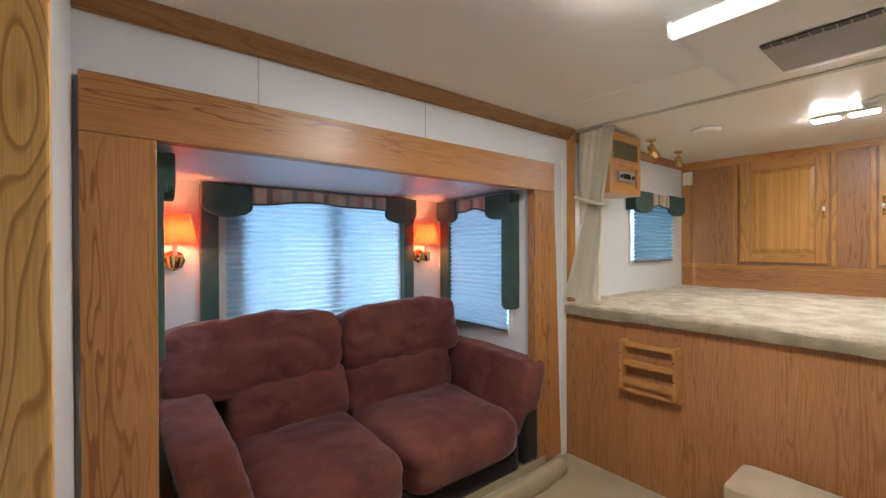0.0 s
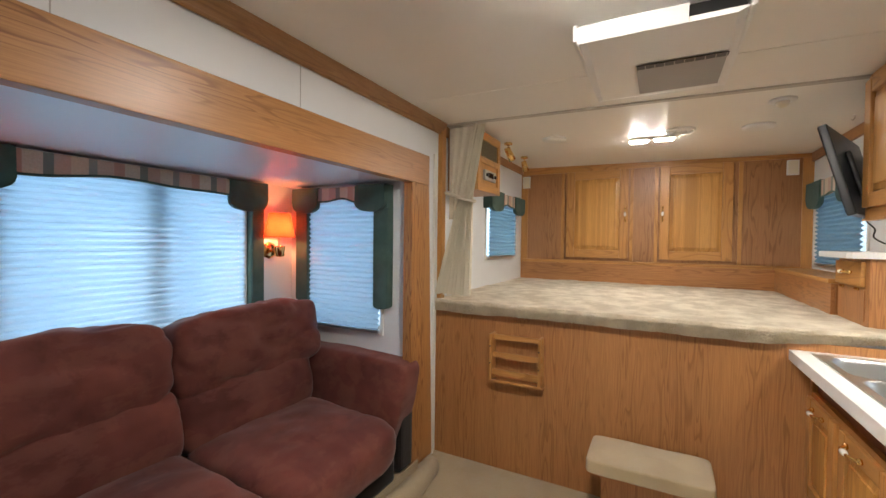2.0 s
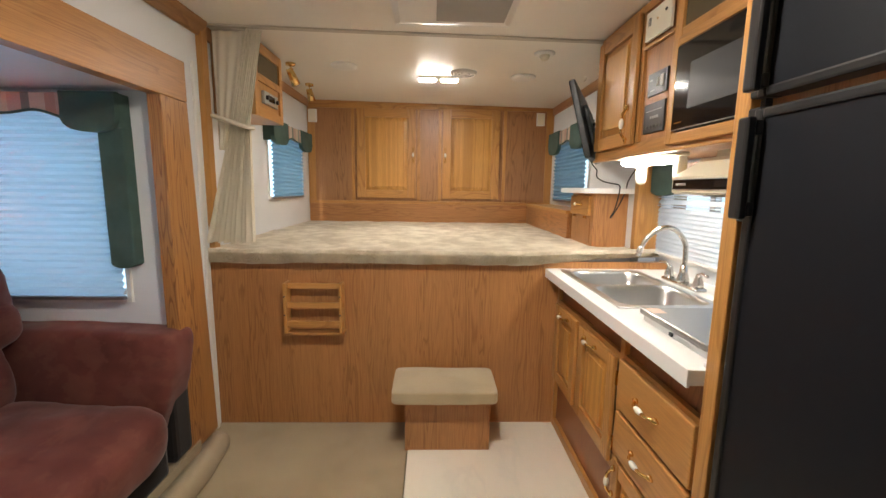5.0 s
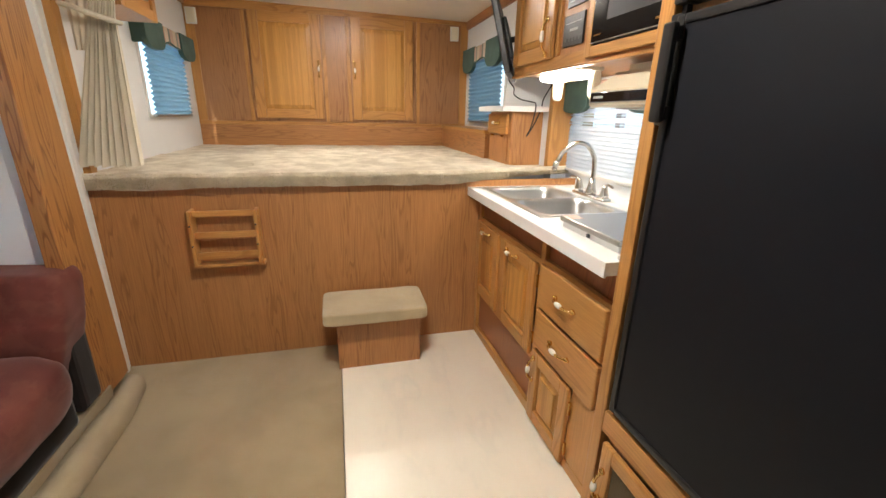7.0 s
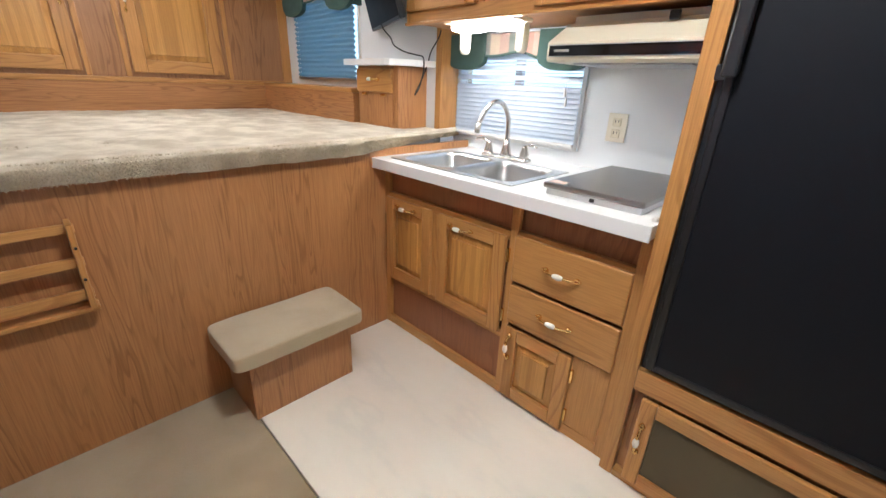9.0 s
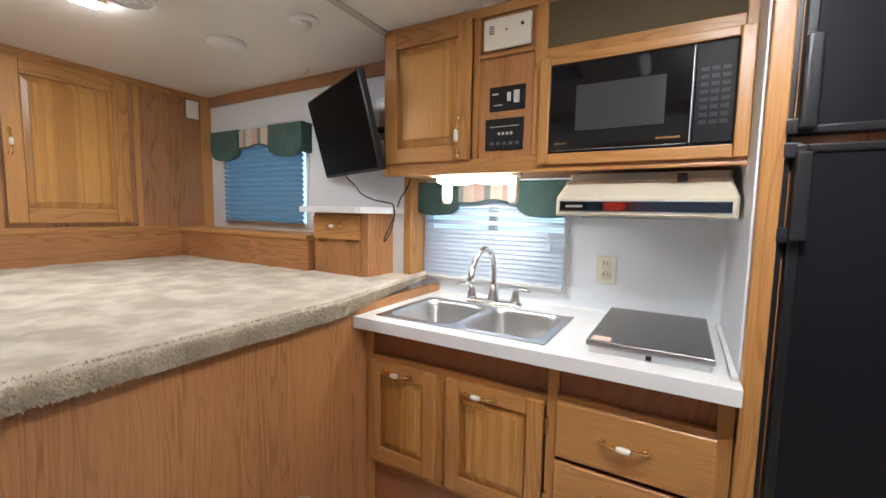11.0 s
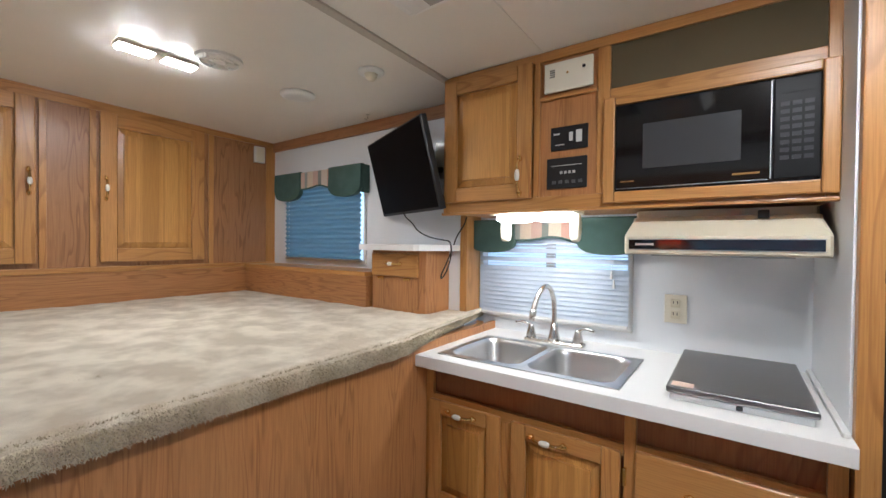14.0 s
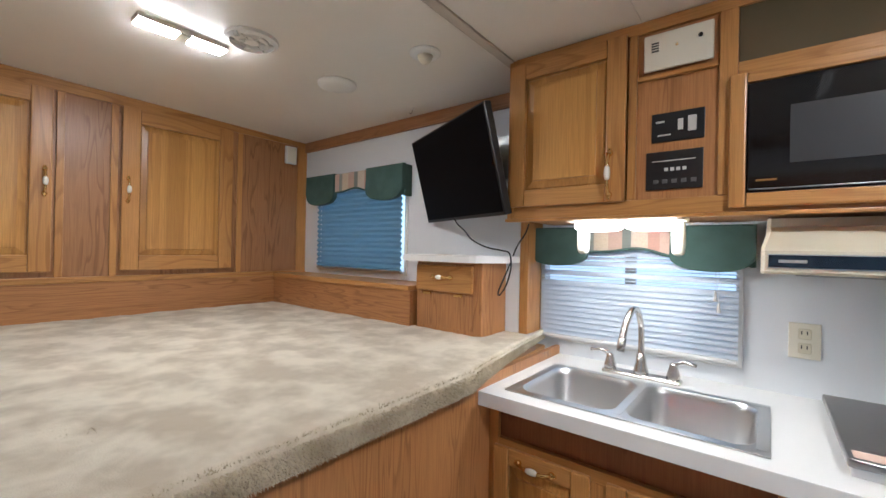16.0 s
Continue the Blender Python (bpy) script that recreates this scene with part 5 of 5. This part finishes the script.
part("nozzle", turned([(0.030, R - 0.012), (0.024, R - 0.030), (0.012, R - 0.042)], Matrix.Translation((2.850, -0.029, 0))), IVORY, t, "", True)
t = thing("ceiling_hook", (3.285, -0.43, roof(-0.43)), "tiny white screw hook in the ceiling", "hook")
part("cup", turned([(0.010, roof(-0.43) - 0.0005), (0.008, roof(-0.43) - 0.006), (0.003, roof(-0.43) - 0.009)], Matrix.Translation((3.285, -0.43, 0)), None, 0, 12), WHITE_PLASTIC, t, "", True)
part("bent_wire", tube(smooth_line([(3.285, -0.43, roof(-0.43) - 0.007), (3.285, -0.43, roof(-0.43) - 0.020), (3.292, -0.425, roof(-0.43) - 0.028), (3.300, -0.42, roof(-0.43) - 0.022)], 4), 0.002, None, 0, 6), NICKEL, t, "", True)
for x, y in ((3.245, 1.19), (3.360, -0.018)):
    t = thing("ceiling_speaker", (x, y, roof(y)), "round flat white ceiling speaker", "speaker", "ceiling speakers")
    part("grille", turned([(0.085, roof(y) - 0.0005), (0.083, roof(y) - 0.012), (0.060, roof(y) - 0.020), (0.02, roof(y) - 0.021)], Matrix.Translation((x, y, 0)), None, 0, 28), WHITE_PLASTIC, t, "", True)

# ---- loft left: radio box, spot lamps, curtain ----
t = thing("radio_box", (2.93, LEFT, 1.75), "oak wall box with a radio and a speaker cloth", "wall cabinet")
part("body", box(2.72, 1.572, 1.715, 3.13, LEFT - 0.001, 2.118, 0.003), OAK[2], t)
RB = facing("y", -1, 1.572)
bm = bmesh.new()
for u0, u1, v0, v1 in ((2.72, 2.765, 1.715, 2.114), (3.085, 3.13, 1.715, 2.114), (2.765, 3.085, 1.715, 1.765), (2.765, 3.085, 1.905, 1.945), (2.765, 3.085, 2.060, 2.114)):
    box(u0, v0, 0.0005, u1, v1, 0.014, 0.003, bm, 0, 2, RB)
part("face_frame", bm, OAK[0], t)
part("speaker_cloth", box(2.766, 1.946, 0.0006, 3.084, 2.059, 0.004, 0, None, 0, 1, RB), MESH, t)
part("radio", box(2.83, 1.795, 0.0006, 3.03, 1.865, 0.020, 0.004, None, 0, 2, RB), ALU, t, "chrome-faced radio")
for u in (2.855, 3.005):
    part("knob", rod(RB @ Vector((u, 1.83, 0.018)), RB @ Vector((u, 1.83, 0.034)), 0.012), BLACK, t)
part("dial", box(2.885, 1.815, 0.0202, 2.975, 1.850, 0.0215, 0, None, 0, 1, RB), BLACK_GLOSS, t)
for x, y, tx, ty in ((3.25, 1.54, 0.04, -0.02), (3.80, 1.58, 0.02, -0.01)):
    t = thing("spot_lamp", (x, y, roof(y)), "small brass swivel spot lamp on the ceiling", "lamp", "spot lamps")
    part("base", turned([(0.032, roof(y) - 0.0005), (0.030, roof(y) - 0.014), (0.012, roof(y) - 0.020)], Matrix.Translation((x, y, 0))), BRASS, t, "", True)
    part("stem", rod((x, y, roof(y) - 0.018), (x, y, roof(y) - 0.050), 0.005), BRASS, t)
    part("head", rod((x - tx * 0.3, y - ty * 0.3, roof(y) - 0.040), (x + tx, y + ty, roof(y) - 0.125), 0.022, 0.030, None, 0, 18), BRASS, t, "", True)

t = thing("curtain", (2.62, 1.66, 1.02), "cream pleated curtain tied back at the bed", "curtain")
bm = bmesh.new()
rows = []
nu, nv = 90, 44
for j in range(nv + 1):
    z = 2.118 - (2.118 - 1.035) * j / nv
    k = (2.118 - z) / (2.118 - 1.035)
    tie = 0.43
    yb = 1.556 + 0.240 * k
    ya = 1.482 + 0.078 * min(1.0, k / tie) - 0.028 * max(0.0, (k - tie) / (1 - tie))
    amp = 0.005 + 0.017 * (k if k > tie else 0.5 * k)
    row = []
    for i in range(nu + 1):
        u = i / nu
        fold = math.sin(u * 2 * math.pi * 9 + 0.6 * math.sin(k * 3)) + 0.35 * math.sin(u * 2 * math.pi * 4 + 1 + k)
        row.append(bm.verts.new((2.632 - 0.068 * max(0.0, k - tie) / (1 - tie) + amp * fold + 0.02 * u * (1 - k), yb + (ya - yb) * u + 0.004 * math.sin(u * 57 + k * 2), z + 0.004 * math.sin(u * 40))))
    rows.append(row)
for p, q in zip(rows, rows[1:]):
    for i in range(nu):
        bm.faces.new((p[i], p[i + 1], q[i + 1], q[i]))
part("drape", bm, LINEN, t, "", True)
part("tieback", tube(smooth_line([(2.632, 1.752, 1.690), (2.606, 1.690, 1.672), (2.590, 1.63, 1.652), (2.594, 1.570, 1.634), (2.615, 1.545, 1.628), (2.65, 1.550, 1.632)], 6), 0.011, None, 0, 8), LINEN, t, "", True)

bm = bmesh.new()
rows = []
for j in range(25):
    k = j / 24
    rows.append([bm.verts.new((2.668 + 0.006 * math.sin(i * 0.9 + k), 1.745 - (0.20 - 0.14 * k) * i / 24, 2.118 - 0.60 * k)) for i in range(25)])
for p, q in zip(rows, rows[1:]):
    for i in range(24):
        bm.faces.new((p[i], p[i + 1], q[i + 1], q[i]))
part("rear_layer", bm, LINEN, t, "flat rear layer of the curtain", True)

# ---- sofa ----
t = thing("sofa", (1.29, 2.15, 0.10), "burgundy suede two-seat sofa with padded arms", "sofa")
CX, HALF = 1.325, 0.680


def seat_shape(p, q):
    q = q.copy()
    if p.z > 0:
        q.z += 0.022 * (1 - p.x * p.x) * (1 - p.y * p.y)
    if p.y < 0:
        q.y -= 0.020 * (1 - p.z * p.z)
    return q


def roll_shape(p, q):
    q = q.copy()
    q.y -= 0.03 * (1 - p.z * p.z) * (0.6 + 0.4 * (1 - p.x * p.x))
    q.z += 0.012 * math.sin(p.x * 2.4 + 0.5) * (1 if p.z > 0 else 0.4)
    return q


for s, wide in ((-1, 0.86), (1, 0.850)):
    part("seat_cushion", cushion((HALF + s * 0.07 - 0.004, 0.71, 0.235), Matrix.Translation((CX + s * HALF / 2 - 0.035, 2.005, 0.350)) @ pose(0, 0, 0, 3, 0, 0), 6.0, 24, 0.008, 2.0 + s, None, 0, seat_shape), SUEDE, t)
    part("lower_back", cushion((HALF + s * 0.07 + 0.01, 0.24, 0.34), Matrix.Translation((CX + s * HALF / 2 - 0.035, 2.385, 0.555)) @ pose(0, 0, 0, -11, 0, 0), 5.0, 22, 0.008, 5.0 + s, None, 0, roll_shape), SUEDE, t)
    part("back_cushion", cushion((wide, 0.27, 0.385), Matrix.Translation((CX + s * (wide / 2 + 0.002) - 0.080, 2.440, 0.822)) @ pose(0, 0, 0, -9, 0, 0), 6.0, 30, 0.016, 8.0 + s, None, 0, roll_shape), SUEDE, t)

    def arm_shape(p, q, s=s):
        q = q.copy()
        q.x += s * 0.095 * max(0.0, (p.z + 0.9) / 1.9) ** 1.3
        if p.z > 0.2:
            q.z -= 0.035 * max(0, -p.y) * 0.4
        if p.y < -0.5:
            q.y += 0.05 * max(0.0, -p.z)
        return q
    part("arm", cushion((0.215, 0.90, 0.475), Matrix.Translation((CX + s * (HALF + 0.082), 2.145, 0.478)), 9.0, 26, 0.006, 11.0 + s, None, 0, arm_shape), SUEDE, t)
    part("arm_panel", box(CX + s * (HALF + 0.06), 1.712, 0.11, CX + s * (HALF + 0.195), 2.50, 0.50, 0.03, None, 0, 3), LINING_AND_SHADE, t, "black lining under the arm")
# Shade under the seat is put into the base's near-black colour.
part("base", box(CX - HALF - 0.02, 1.715, 0.10, CX + HALF + 0.02, 2.50, 0.262, 0.02), LINING_AND_SHADE, t, "base coloured near-black for the shade under the seat")
part("back_frame", box(CX - HALF - 0.10, 2.50, 0.10, CX + HALF + 0.10, 2.62, 0.90, 0.04, None, 0, 3), SUEDE, t)

# ---- sconces ----
for x in (0.480, 2.040):
    t = thing("wall_sconce", (x, SLY, 1.31), "brass wall lamp with a glowing orange-pink shade", "wall lamp", "sofa sconces")
    bm = turned([(0.055, 0.0), (0.055, 0.008), (0.040, 0.020), (0.018, 0.026)], Matrix.Translation((x, SLY - 0.0005, 1.301)) @ pose(0, 0, 0, 90, 0, 0), None, 0, 8)
    part("back_plate", bm, BRASS, t)
    part("arm", tube(smooth_line([(x, SLY - 0.02, 1.301), (x, SLY - 0.06, 1.291), (x, SLY - 0.095, 1.311), (x, SLY - 0.10, 1.346)], 6), 0.007), BRASS, t, "", True)
    part("cup", turned([(0.012, 1.261), (0.030, 1.266), (0.034, 1.321), (0.036, 1.328), (0.020, 1.332)], Matrix.Translation((x, SLY - 0.10, 0))), BRASS, t, "", True)
    part("socket", rod((x, SLY - 0.10, 1.328), (x, SLY - 0.10, 1.406), 0.011), IVORY, t)
    part("bulb", ball((x, SLY - 0.10, 1.444), (0.018, 0.018, 0.030)), BULB, t, "small warm bulb", True)
    tmp = bmesh.new()
    sides = 28
    ring_a = [tmp.verts.new((x + 0.098 * math.cos(2 * math.pi * k / sides), SLY - 0.10 + 0.088 * math.sin(2 * math.pi * k / sides), 1.384)) for k in range(sides)]
    ring_b = [tmp.verts.new((x + 0.066 * math.cos(2 * math.pi * k / sides), SLY - 0.10 + 0.062 * math.sin(2 * math.pi * k / sides), 1.536)) for k in range(sides)]
    for k in range(sides):
        tmp.faces.new((ring_a[k], ring_a[(k + 1) % sides], ring_b[(k + 1) % sides], ring_b[k]))
    part("shade", tmp, SHADE, t, "pleated orange-pink fabric shade", True)

# ---- carpet pile along the edge of the bed ----
rng = random.Random(4)
verts, faces = [], []
for k in range(34000):
    y = rng.uniform(RIGHT + 0.02, LEFT - 0.02)
    a = rng.random()
    if a < 0.62:
        s = rng.random()
        x, z = PANEL - 0.040 - 0.004 * math.sin(s * 3.1) + set_back(y), 0.935 + 0.055 * s + 0.35 * set_back(y) * (1 - s)
        way = Vector((-0.8, rng.uniform(-0.5, 0.5), rng.uniform(-0.9, 0.3)))
    else:
        x = PANEL - 0.040 + set_back(y) + 0.45 * rng.random() ** 1.3
        z = 0.996
        way = Vector((rng.uniform(-0.7, 0.5), rng.uniform(-0.6, 0.6), 0.9))
    w = 0.0022
    way = way.normalized() * rng.uniform(0.005, 0.011) * (1.0 if a < 0.62 else 0.75)
    n_ = len(verts)
    c = rng.uniform(0, math.pi)
    verts += [(x + w * math.cos(c), y + w * math.sin(c), z), (x - w * math.cos(c), y - w * math.sin(c), z), (x + way.x, y + way.y, z + way.z)]
    faces.append((n_, n_ + 1, n_ + 2))
me = bpy.data.meshes.new("carpet_pile")
me.from_pydata(verts, [], faces)
me.materials.append(PILE)
tagged(new("carpet_pile", me), "shaggy carpet pile along the bed edge", "carpet", "", "stuff")
